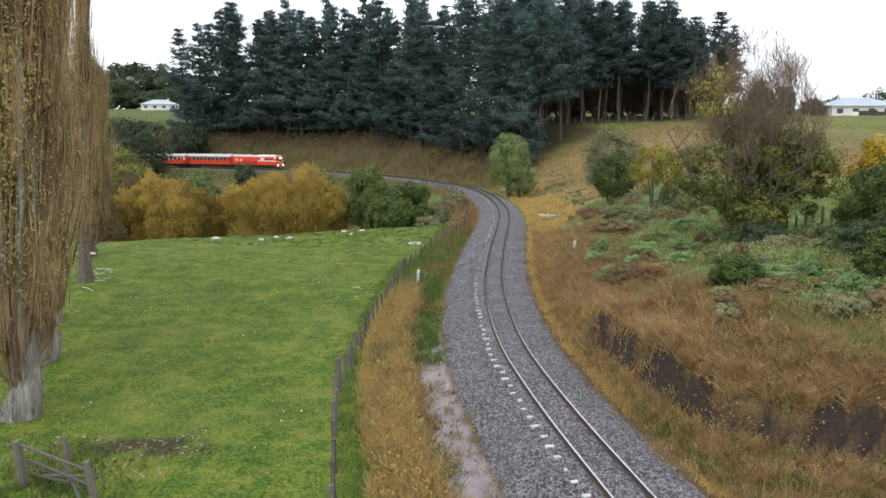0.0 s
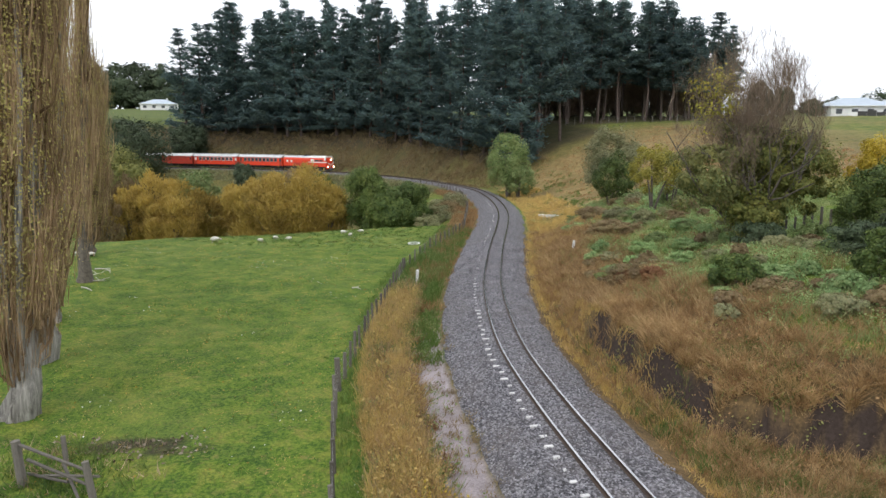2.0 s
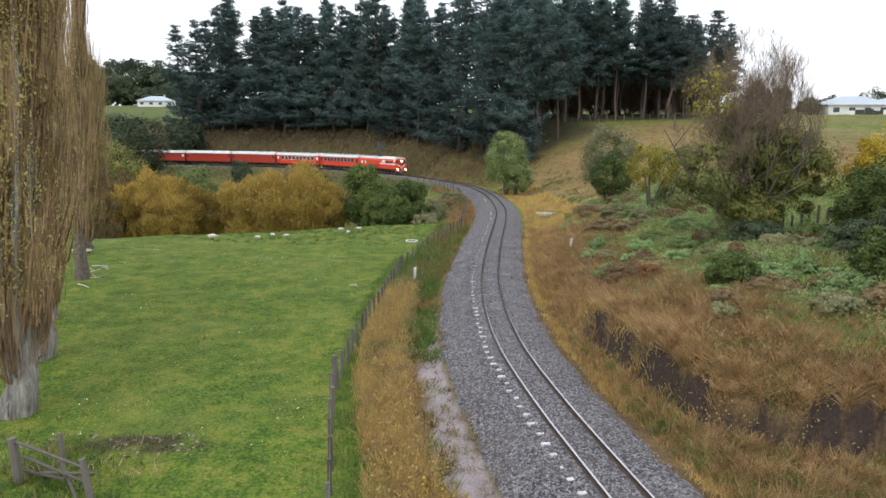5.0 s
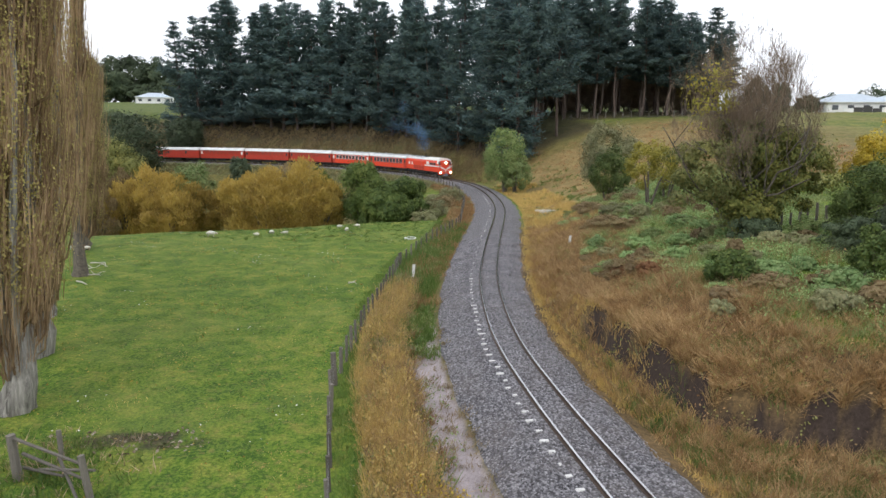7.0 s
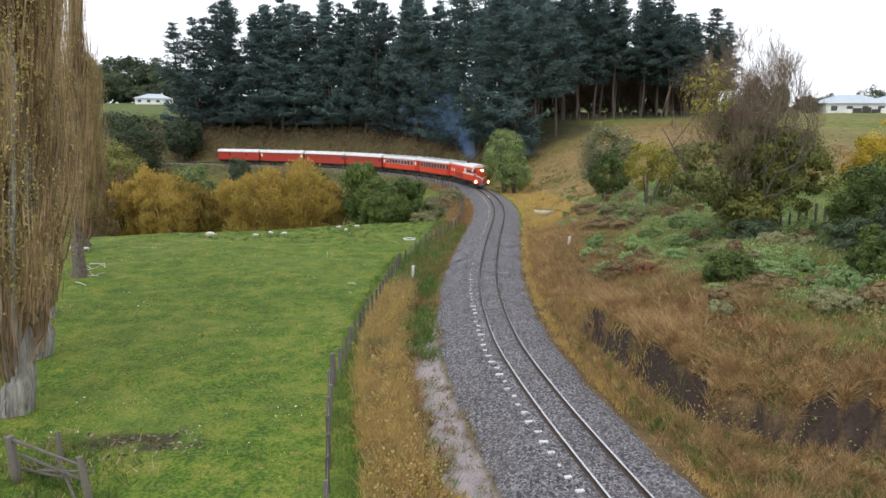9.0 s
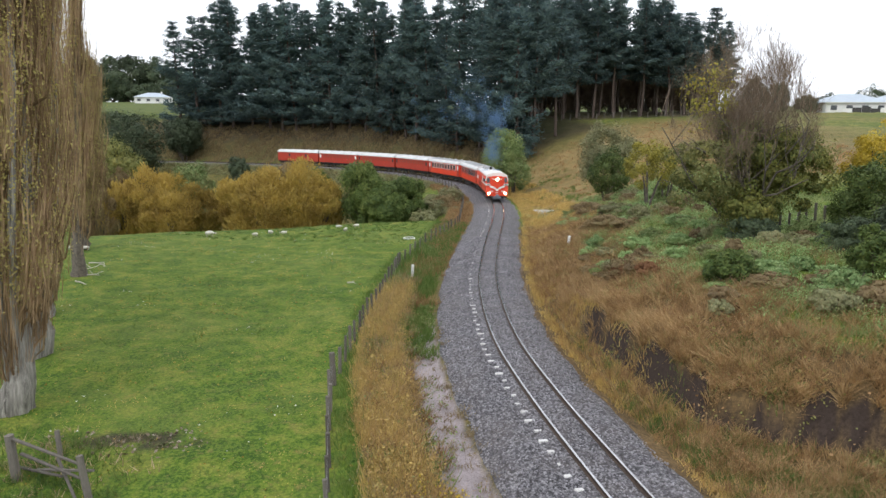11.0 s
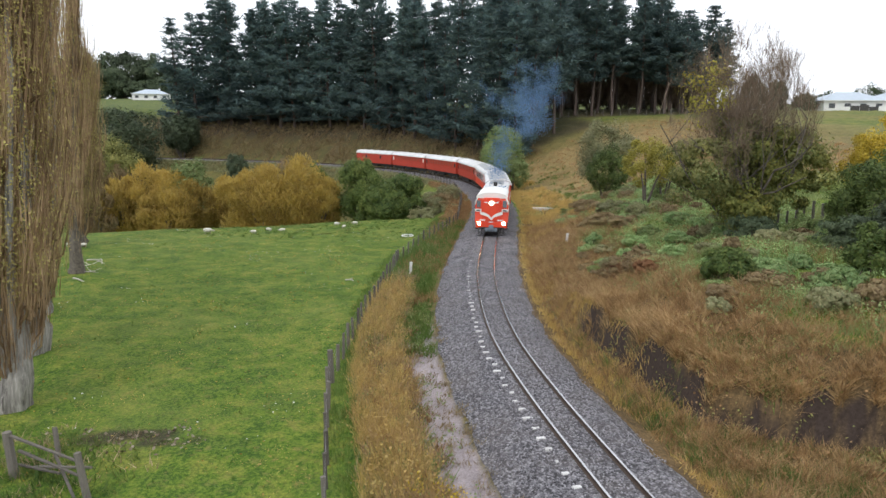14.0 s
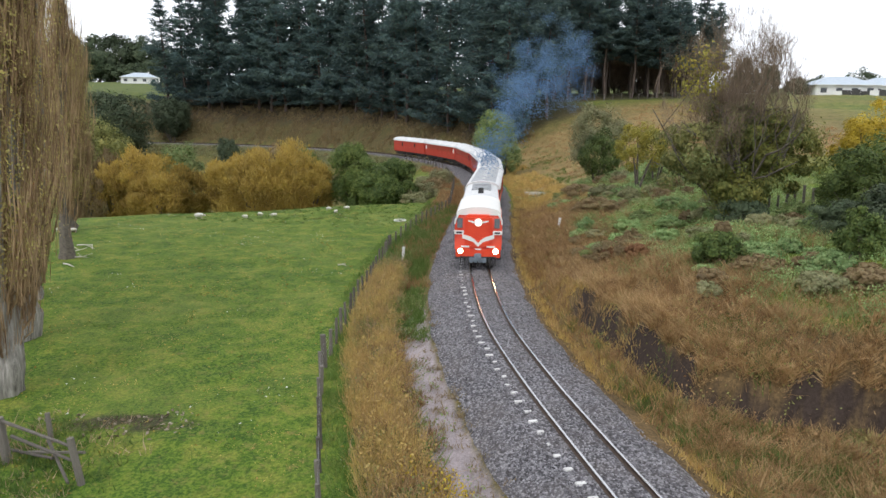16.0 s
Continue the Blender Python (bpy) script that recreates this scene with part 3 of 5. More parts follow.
def build_pines():
    rng = np.random.RandomState(8)
    full = [pine_meshes(s, 0.07) for s in (1, 2, 3)]
    bare = [pine_meshes(s, b) for s, b in ((4, 0.36), (5, 0.42), (6, 0.3))]

    def pine(x, y, h, kind):
        t, c = kind[rng.randint(len(kind))]
        k = h / 28.0
        wide = k * rng.uniform(1.15, 1.5)
        tall = "tall dark green pine with branches near the ground" if kind is full else "tall pine with bare lower trunk and dark crown"
        planted("pine_tree", x, y, (("trunk", t, PINE_BARK), ("crown", c, HAZY_NEEDLE)), tall, "pine tree", "pines on the hill", rng.uniform(0, 360), (wide, wide, k))

    for row, (off, gap) in enumerate(((10.5, 4.6), (16, 5.5), (23, 7.5))):
        s = 97.0 + row * 1.5
        while s < 198:
            p, t = on_line(s)
            u = off + rng.uniform(-1.5, 1.5) + 3.0 * step(125, 150, s)
            x, y = p[0] + t[1] * u, p[1] - t[0] * u
            hh = np.interp(s, (95, 125, 150, 185, 205), (25, 28.5, 32, 32, 32)) * rng.uniform(0.87, 1.07)
            pine(x, y, hh, full if (s > 128 or row == 0) else bare)
            s += gap * rng.uniform(0.8, 1.25)
    for row in range(4):
        for k in range(12):
            x = 12 + k * 4.2 + rng.uniform(-1.3, 1.3) + row * 1.2
            y = 136 + row * 5 + rng.uniform(-1.5, 1.5)
            hh = np.interp(x, (14, 36, 48, 58, 66), (25.5, 25, 23, 18, 12.5)) * rng.uniform(0.88, 1.08)
            pine(x, y, hh, bare)
    for k in range(22):
        x = 18 + 2.2 * k
        bush("dead_thicket", x, 157 + 5 * (k % 2) + rng.uniform(-1, 1), 3.6, 10.0 + rng.uniform(-1.5, 2), 5200, 0.26, BROWN_TWIG, 300 + k, "dark reddish-brown dead undergrowth below the pines", "thicket", "undergrowth below the pines", upright=0.3)


def bush_meshes(seed, rx, rz, n, size, blobs=26, stems=5, shell=0.55, upright=0.0, base=0.0):
    """An uneven crown of leaf clumps over short stems; it stands on z = 0, the crown from base * rz up."""
    rng = np.random.RandomState(seed)
    half = np.array([rx, rx, rz * (1 - base) / 2])
    mid = np.array([0, 0, rz * (1 + base) / 2])
    ways = sphere_ways(blobs, rng, -0.85)
    radii = half * 0.9 * (rng.uniform(0.17, 0.42, (blobs, 1)) + 0.4 / blobs) * rng.uniform(0.8, 1.25, (blobs, 3))
    cs = mid + ways * (half - radii * 0.8) * rng.uniform(shell + 0.1, 1.14, (blobs, 1))
    lv, lf = clumped(rng, cs, ways, radii, n, size, upright)
    lv[:, 2] = np.maximum(lv[:, 2], rng.uniform(0.0, 0.2, len(lv)))
    limbs = []
    for i in range(stems):
        c = cs[rng.randint(blobs)]
        b = rng.normal(0, 0.05 * rx, 2)
        limbs.append([((b[0], b[1], -0.2), 0.03 * rz / 2 + 0.04), ((c[0] * 0.5 + b[0] * 0.5, c[1] * 0.5 + b[1] * 0.5, c[2] * 0.6), 0.02 * rz / 2 + 0.02), (tuple(c), 0.02)])
    tv, tf = tubes(limbs, 5)
    return (("trunk", smooth(np_mesh("bush_stems", tv, tf)), BARK), ("crown", np_mesh("bush_crown", lv, lf)))


def bush(name, x, y, rx, rz, n, size, mat, seed, label, category="shrub", group="", **kw):
    t, c = bush_meshes(seed, rx, rz, int(n * 1.45), size * 0.72, **kw)
    return planted(name, x, y, (t, (c[0], c[1], mat)), label, category, group, seed * 37 % 360)


def crown(name, x, y, rx, z0, z1, n, size, mat, seed, label, category="shrub", group="", **kw):
    """A bush or tree whose leaves reach from the level z0 to the level z1."""
    g = z_at(x, y) - 0.15
    return bush(name, x, y, rx, z1 - g, n, size, mat, seed, label, category, group, base=max(0.0, (z0 - g) / (z1 - g)), **kw)


def poplar_meshes(seed, tall=24.0, wide=1.0, shoots=46, leafy=0.9, stems=6, low=0.02, gauge=1.0):
    """A columnar poplar: fluted trunk, steep limbs, long upright shoots and thin yellowing foliage in drifts."""
    rng = np.random.RandomState(seed)
    trunk = [((0.15 * math.sin(i * 1.3 + seed) * wide, 0.15 * math.cos(i * 1.7) * wide, tall * f), r * gauge) for i, (f, r) in
             enumerate(((-0.01, 0.74), (0.02, 0.56), (0.05, 0.47), (0.09, 0.42), (0.2, 0.33), (0.4, 0.25), (0.65, 0.16), (1.0, 0.03)))]
    stout, limbs, tw, lf_pts, lf_way = [], [], [], [], []
    for i in range(stems):
        w, r = i * 6.283 / stems + rng.uniform(-0.3, 0.3), wide * rng.uniform(0.45, 0.95)
        dx, dy, z = math.cos(w), math.sin(w), tall * rng.uniform(0.04, 0.1)
        k = rng.uniform(0.6, 1.0) * gauge
        stout.append([((dx * 0.25, dy * 0.25, z), 0.19 * k), ((dx * r * 0.55, dy * r * 0.55, z + 2.0), 0.16 * k), ((dx * r * 0.9, dy * r * 0.9, z + 5.5), 0.125 * k),
                      ((dx * r * 0.95 + rng.normal(0, 0.1), dy * r * 0.95, z + 10.0), 0.09 * k), ((dx * r * 0.8, dy * r * 0.8, min(z + 15.0, tall)), 0.03 * k)])
    drift = rng.uniform(-1, 1, (40, 3)) * (wide, wide, tall / 2) + (0, 0, tall * 0.62)
    for i in range(300):
        z = tall * (low + 0.84 * rng.uniform(0, 1) ** 1.1)
        w = rng.uniform(0, 6.283)
        r = (0.3 + min(abs(rng.normal(0, 0.7)), 1.25)) * (1 - 0.3 * z / tall) * wide * min(1.0, 0.42 + z / 7.0)
        ln = rng.uniform(2.5, 5.5)
        dx, dy = math.cos(w), math.sin(w)
        pts = [((dx * 0.1, dy * 0.1, z), 0.05), ((dx * r * 0.75, dy * r * 0.75, z + ln * 0.2), 0.038),
               ((dx * r + rng.normal(0, 0.08), dy * r + rng.normal(0, 0.08), z + ln * 0.6), 0.022), ((dx * r * 1.05, dy * r * 1.05, z + ln), 0.007)]
        limbs.append(pts)
        for _ in range(shoots):
            k = rng.uniform(0.15, 1.0) * 3
            a = min(int(k), 2)
            p = np.array(pts[a][0]) * (1 - k + a) + np.array(pts[a + 1][0]) * (k - a)
            tw.append(p + rng.normal(0, 0.14, 3))
            near = np.min(np.linalg.norm((drift - p) * (1, 1, 0.45), axis=1))
            if p[2] > tall * 0.17 and rng.rand() < leafy * (0.35 + 1.6 * math.exp(-near * near * 0.8)):
                lf_pts.append(p + np.r_[rng.normal(0, 0.22, 2), rng.uniform(0, 0.9)])
                lf_way.append((dx, dy, 0.5))
    tv, tf = tubes([trunk] + stout, 20)
    tv = np.array(tv)
    ang = np.arctan2(tv[:, 1], tv[:, 0])
    own = np.arange(len(tv)) < 20 * len(trunk)
    tv[own, :2] *= (1 + (0.16 * np.sin(ang * 6 + 0.5 * np.sin(tv[:, 2])) + 0.06 * np.sin(ang * 13 + 1)) * np.exp(-tv[:, 2] / 4))[own, None]
    bv, bf = tubes(limbs, 5)
    wv, wf = blades(np.array(tw), 1.5, 0.011, rng, 0.075)
    lv, lf = leaves(np.repeat(lf_pts, 3, 0) + rng.normal(0, 0.17, (3 * len(lf_pts), 3)), 0.055, rng, 0, 1.3, np.repeat(lf_way, 3, 0))
    return (("trunk", smooth(np_mesh("poplar_trunk", tv, tf)), PALE_BARK if gauge > 0.8 else BARK), ("limb_tangle", smooth(np_mesh("poplar_limbs", bv, bf)), SHOOT),
            ("twig_growth", np_mesh("poplar_twigs", wv, wf), SHOOT), ("foliage", np_mesh("poplar_leaves", lv, lf), POPLAR_LEAF))


def build_poplars():
    near, far = poplar_meshes(11, wide=1.12), poplar_meshes(12, wide=1.2)
    dark = poplar_meshes(13, 24.0, 0.42, 8, 0.3, 4, 0.04, 0.75)
    low = poplar_meshes(14, 12.6, 1.25, 40, 0.5, 5, 0.05, 0.5)
    text = "tall upright poplar with sparse autumn leaves and pale ridged trunk"
    for x, y, k, kind, turn, label in ((-14.45, 21.0, 1.0, near, 20, text), (-16.9, 26.0, 1.0, far, 77, text), (-19.9, 31.6, 0.95, near, 154, text),
                                       (-22.7, 40.2, 1.0, dark, 40, "slender nearly bare poplar with dark trunk"), (-27.3, 49.5, 1.0, low, 120, "short brown poplar with many upright shoots")):
        planted("poplar_tree", x, y, kind, label, "poplar tree", "row of poplars", turn, (k, k, k), lean=5.0)


def build_big_tree():
    """The half-bare tree on top of the cutting: fine bare twigs above, leaves low and to one side."""
    rng = np.random.RandomState(31)
    x, y = 16.4, 34.2
    paths = []
    for k in range(12):
        w = k * 0.5236 + rng.uniform(-0.25, 0.25)
        lean = rng.uniform(0.15, 0.62)
        d = np.array([math.cos(w) * lean - 0.1, math.sin(w) * lean, 1.0])
        branching(rng, (0.18 * math.cos(w), 0.18 * math.sin(w), 0), d / np.linalg.norm(d), rng.uniform(3.4, 4.8), 0.11, 5, 0.46, 0.22, paths)
    inside = lambda p: np.sum(((p - (-0.7, 0.5, 4.6)) / (4.1, 3.8, 6.0)) ** 2) < 1.0
    paths = [p for p in paths if p[0][1] > 0.05 or inside(p[-1][0])]
    fat = [p for p in paths if p[0][1] > 0.02]
    thin = [p for p in paths if p[0][1] <= 0.02]
    tv, tf = tubes(fat, 6)
    wv, wf = tubes(thin, 3)
    ends = np.array([p[i][0] for p in paths for i in (1, 2, 3) if p[0][1] < 0.04])
    ends = ends[rng.randint(len(ends), size=15000)]
    hv, hf = blades(ends + rng.normal(0, 0.1, ends.shape), 0.55, 0.006, rng, 0.5)

    def mass(groups, size, per=330):
        cs, ws, rs = [], [], []
        for c, r, m in groups:
            w = sphere_ways(m, rng, -0.8)
            cs.append(np.array(c) + w * np.array(r) * rng.uniform(0.35, 0.95, (m, 1)))
            ws.append(w)
            rs.append(np.repeat(rng.uniform(0.25, 0.75, (m, 1)), 3, 1) * (1.25, 1.25, 0.8))
        return clumped(rng, np.concatenate(cs), np.concatenate(ws), np.concatenate(rs), per * sum(len(c) for c in cs), size)

    gv, gf = mass((((1.7, 0.2, 3.2), (2.5, 2.0, 2.0), 52), ((0.0, -0.4, 1.6), (2.0, 1.5, 1.1), 26), ((0.6, -0.6, 4.3), (1.6, 1.2, 1.2), 12)), 0.085)
    lv, lf = mass((((-2.4, 0.2, 3.4), (2.0, 1.6, 2.2), 30), ((-0.6, -0.5, 4.6), (1.8, 1.2, 1.6), 14), ((2.6, 0.0, 4.6), (1.4, 1.2, 0.8), 9)), 0.09, 270)
    yv, yf = mass((((-2.5, -0.3, 6.9), (1.2, 0.8, 1.8), 30),), 0.085, 34)
    planted("half_bare_tree", x, y, (("trunk", smooth(np_mesh("tree_limbs", tv, tf)), BARK), ("twig_growth", np_mesh("tree_twigs", wv, wf), BROWN_TWIG),
            ("twig_haze", np_mesh("tree_fine_twigs", hv, hf), BROWN_TWIG), ("crown", np_mesh("tree_leaves", gv, gf), TREE_LEAF), ("sparse_foliage", np_mesh("tree_olive", lv, lf), OLIVE_LEAF),
            ("yellow_foliage", np_mesh("tree_yellow", yv, yf), YELLOW_GREEN)), "spreading half-bare tree, brown twigs above dark green leaves", "tree", scale=(1, 1, 1.1))


def build_shrubs():
    big = "large golden autumn willow thicket in the gully"
    for i, (x, y, r, z0, z1) in enumerate(((-23.0, 80, 4.4, -5.6, 3.5), (-18.1, 80, 5.3, -5.6, 4.5), (-14.6, 79, 3.0, -5.2, 2.3), (-20.5, 77.5, 3.6, -5.6, 2.2), (-35.4, 82, 4.0, -6, 3.6), (-38.6, 80, 3.2, -6, 2.3), (-30.6, 82, 3.4, -6, 1.6), (-33.0, 79, 3.6, -6, 0.8))):
        crown("willow_shrub", x, y, r, z0, z1, 13000, 0.16, WILLOW_LEAF, 50 + i, big, "willow", "golden willows", blobs=40, upright=0.5, shell=0.7)
    for i, (x, y, r, z0, z1) in enumerate(((-42.0, 83, 3.4, -6, 4.4), (-40.6, 77, 2.4, -6, 2.4), (-45.5, 82, 3.4, -6, 5.0))):
        crown("bare_willow", x, y, r, z0, z1, 6000, 0.15, DUN_LEAF, 60 + i, "brown half-bare willow shrub at the field edge", "willow", upright=0.5)
    crown("green_shrub", -31.9, 85, 2.9, -3.0, 4.4, 5000, 0.22, BRAMBLE, 70, "green leafy shrub among golden willows", "shrub")
    crown("dark_shrub", -34.0, 112, 2.1, -2.0, 4.0, 3500, 0.25, DARK_LEAF, 71, "dark evergreen shrub below the railway", "shrub")
    crown("dark_shrub", -26.0, 114, 2.6, -3.0, 2.9, 3500, 0.25, DUN_LEAF, 72, "reddish brown scrub below the railway", "shrub")
    crown("dark_shrub", -20.5, 112, 2.0, -3.0, 2.3, 3000, 0.25, SHRUB_LEAF, 73, "green scrub below the railway", "shrub")
    for i, (x, y, r, z0, z1, mat) in enumerate(((-69.0, 149, 7.4, -3.0, 11.8, DARK_LEAF), (-74.5, 151, 6.4, -2.0, 12.2, DARK_LEAF), (-66.5, 172, 5.0, 1.0, 11.3, DARK_LEAF), (-70, 141, 6, -5.0, 6.0, OLIVE_LEAF), (-80, 146, 7, -3, 9, DARK_LEAF), (-86, 150, 8, -3, 12, DARK_LEAF))):
        crown("evergreen_tree", x, y, r, z0, z1, 9000, 0.36, mat, 80 + i, "broad dark evergreen tree beside the railway", "tree", "dark trees by the line", blobs=44)
    for i, (x, y, r, z0, z1) in enumerate(((-8.9, 80, 3.4, -4.4, 5.5), (-6.0, 76, 3.0, -3.4, 2.3), (-3.7, 78, 2.5, -3.2, 3.2))):
        crown("evergreen_shrub", x, y, r, z0, z1, 15000, 0.2, SHRUB_LEAF, 90 + i, "rounded dark green evergreen shrub in the gully", "shrub", "evergreen shrubs", blobs=30, shell=0.5)
    for i, (x, y, r, h) in enumerate(((-0.8, 78, 2.3, 2.8), (0.6, 81, 1.9, 2.4), (1.6, 84, 1.6, 2.2), (-0.6, 88, 1.8, 2.2), (-3.4, 92, 2.2, 2.5), (-1.6, 74, 1.5, 1.8))):
        bush("scrub", x, y, r, h, 3200, 0.12, DUN_LEAF if i % 3 == 1 else GREY_LEAF, 95 + i, "grey-green scrub on the embankment side", "shrub", "scrub on the embankment")
    crown("young_tree", 9.6, 97, 3.3, 0.6, 8.8, 8000, 0.19, BRAMBLE, 100, "green leafy tree beside the curve of the track", "tree", blobs=38)
    crown("young_tree", 11.2, 96, 2.5, -0.3, 4.6, 4500, 0.19, BRAMBLE, 101, "low green shrub beside the curve", "shrub")
    crown("grey_tree", 17.5, 67, 3.4, 3.0, 9.4, 11000, 0.16, GREY_LEAF, 102, "grey-green half-bare shrub on the slope", "shrub", blobs=34)
    crown("dark_shrub", 16.3, 62, 2.0, 2.2, 7.0, 6000, 0.14, SHRUB_LEAF, 104, "dense dark green shrub on the slope", "shrub")
    crown("small_tree", 15.6, 48, 1.75, 4.6, 8.2, 4200, 0.12, YELLOW_GREEN, 105, "small leaning tree with yellow-green leaves", "tree", blobs=20, stems=3, shell=0.75)
    crown("small_tree", 17.6, 50, 1.6, 4.4, 7.6, 2600, 0.12, OLIVE_LEAF, 106, "small olive tree on the bank", "tree", blobs=18, stems=3)
    for i, (x, y, r, z0, z1, mat, lab) in enumerate(((22.5, 33.0, 1.6, 5.4, 9.0, YELLOW_LEAF, "yellow flowering shrub on the bank top"), (24.4, 34.5, 1.8, 5.2, 9.6, YELLOW_LEAF, "yellow flowering shrub on the bank top"),
            (19.0, 28.6, 1.45, 3.5, 7.5, SHRUB_LEAF, "dark green ivy-covered shrub on the bank"), (20.8, 29.6, 1.7, 3.6, 8.0, SHRUB_LEAF, "dark green ivy-covered shrub on the bank"), (17.6, 26.5, 1.5, 2.9, 5.4, DARK_LEAF, "dark dense shrub on the bank"), (19.2, 25.6, 1.5, 3.0, 5.9, DARK_LEAF, "dark dense shrub on the bank"))):
        crown("bank_shrub", x, y, r, z0, z1, 8000, 0.09, mat, 110 + i, lab, "shrub", "shrubs on the bank", blobs=34)
    for i, (x, y, r, h, mat, lab) in enumerate(((17.9, 25.0, 1.0, 1.2, BRAMBLE, "leafy green bramble on the bank"), (12.1, 26.0, 1.05, 1.75, SHRUB_LEAF, "dark rounded shrub on the cutting slope"), (12.9, 26.6, 0.8, 1.3, GREY_LEAF, "grey-green shrub on the cutting slope"),
(9.0, 31.0, 0.6, 0.9, BRACKEN, "dead reddish bracken on the cutting slope"), (9.8, 29.6, 0.5, 0.8, BRACKEN, "dead reddish bracken on the cutting slope"), (15.7, 31.6, 1.2, 1.5, DARK_LEAF, "dark undergrowth below the tree"), (15.9, 22.8, 1.0, 1.9, SHRUB_LEAF, "dark leafy shrub at the bank edge"), (16.9, 23.6, 1.2, 2.4, DARK_LEAF, "dark dense shrub at the bank edge"), (14.6, 23.6, 0.8, 0.9, DUN_LEAF, "dead brown bramble on the cutting slope"), (13.6, 21.4, 0.8, 0.7, GREY_LEAF, "grey-green bramble on the cutting slope"), (14.9, 21.0, 0.8, 0.9, DUN_LEAF, "dead brown bramble on the cutting slope"), (11.0, 24.0, 0.6, 0.6, DUN_LEAF, "dead brown bramble on the cutting slope"), (15.4, 29.4, 0.7, 0.9, GREY_LEAF, "grey-green weeds below the tree"),
            (13.0, 44.5, 1.1, 1.0, DUN_LEAF, "dead brown bramble on the bank edge"), (12.2, 46.5, 1.2, 1.1, DUN_LEAF, "dead brown bramble on the bank edge"), (13.8, 50.0, 1.5, 1.2, GREY_LEAF, "grey-green bramble on the bank edge"), (13.0, 55.0, 1.6, 1.3, DUN_LEAF, "dead brown bramble on the bank edge"))):
        bush("bank_shrub", x, y, r, h, 5500, 0.085, mat, 130 + i, lab, "shrub", "shrubs on the bank")
    rng = np.random.RandomState(5)
    for i in range(110):
        s, u = rng.uniform(6, 50), rng.uniform(6.0, 16)
        p, t = on_line(s)
        bush("bramble", p[0] + t[1] * u, p[1] - t[0] * u, rng.uniform(0.4, 1.1), rng.uniform(0.5, 1.1), 1900, 0.085, (BRAMBLE, GREEN_MAT, DUN_LEAF, GREY_LEAF, GREEN_MAT)[i % 5], 150 + i, "low tangled bramble on the grassy bank", "bramble", "brambles on the bank")
    for i, (x, y, r, h) in enumerate(((-175, 345, 14, 25), (-158, 350, 13, 26), (-146, 352, 12, 23), (-190, 350, 14, 23), (-134, 352, 10, 18), (-205, 350, 13, 22), (-166, 340, 12, 18), (-184, 338, 12, 18))):
        bush("distant_tree", x, y, r, h, 5500, 0.95, DARK_LEAF, 270 + i, "dark rounded tree on a distant hill", "tree", "distant trees")
    for i in range(9):
        bush("distant_tree", -206 + 9.5 * i, 338 + 3 * (i % 2), 8, 10 + 2 * (i % 3), 3500, 0.8, DARK_LEAF, 290 + i, "low dark tree along a distant hill", "tree", "distant trees")
    for i, (x, y, r, h) in enumerate(((128, 195, 5, 8.5), (118, 200, 4, 6.5), (89, 160, 2.6, 4.6), (140, 195, 5, 9), (84, 165, 3.0, 8), (76, 160, 3, 9))):
        bush("garden_tree", x, y, r, h, 3000, 0.35, DARK_LEAF, 280 + i, "dark garden tree beside the houses", "tree", "garden trees")


build_pines()
build_poplars()
build_big_tree()
build_shrubs()


# ---- grass, weeds and stones ----
def tufts(name, s0, s1, u0, u1, n, per, tall, width, mat, label, seed, lean=0.35, keep=None, spread=0.12):
    rng = np.random.RandomState(seed)
    s, u = rng.uniform(s0, s1, n), rng.uniform(u0, u1, n)
    p, t = on_line(s)
    x, y = p[:, 0] + t[:, 1] * u, p[:, 1] - t[:, 0] * u
    if keep is not None:
        k = keep(x, y, s, u) > rng.uniform(0, 1, n)
        x, y = x[k], y[k]
    h = np.repeat(tall * rng.uniform(0.5, 1.3, len(x)), per)
    x, y = np.repeat(x, per) + rng.normal(0, spread, per * len(x)), np.repeat(y, per) + rng.normal(0, spread, per * len(x))
    v, f = blades(np.stack([x, y, height(x, y) - 0.03], 1), h, width, rng, lean)
    tagged(put(name, np_mesh(name, v, f), mat), label, "grass", kind="stuff")


def patchy(k, seed, lo=-0.2, hi=0.25):
    return lambda x, y, s, u: step(lo, hi, waves(x, y, k, seed))


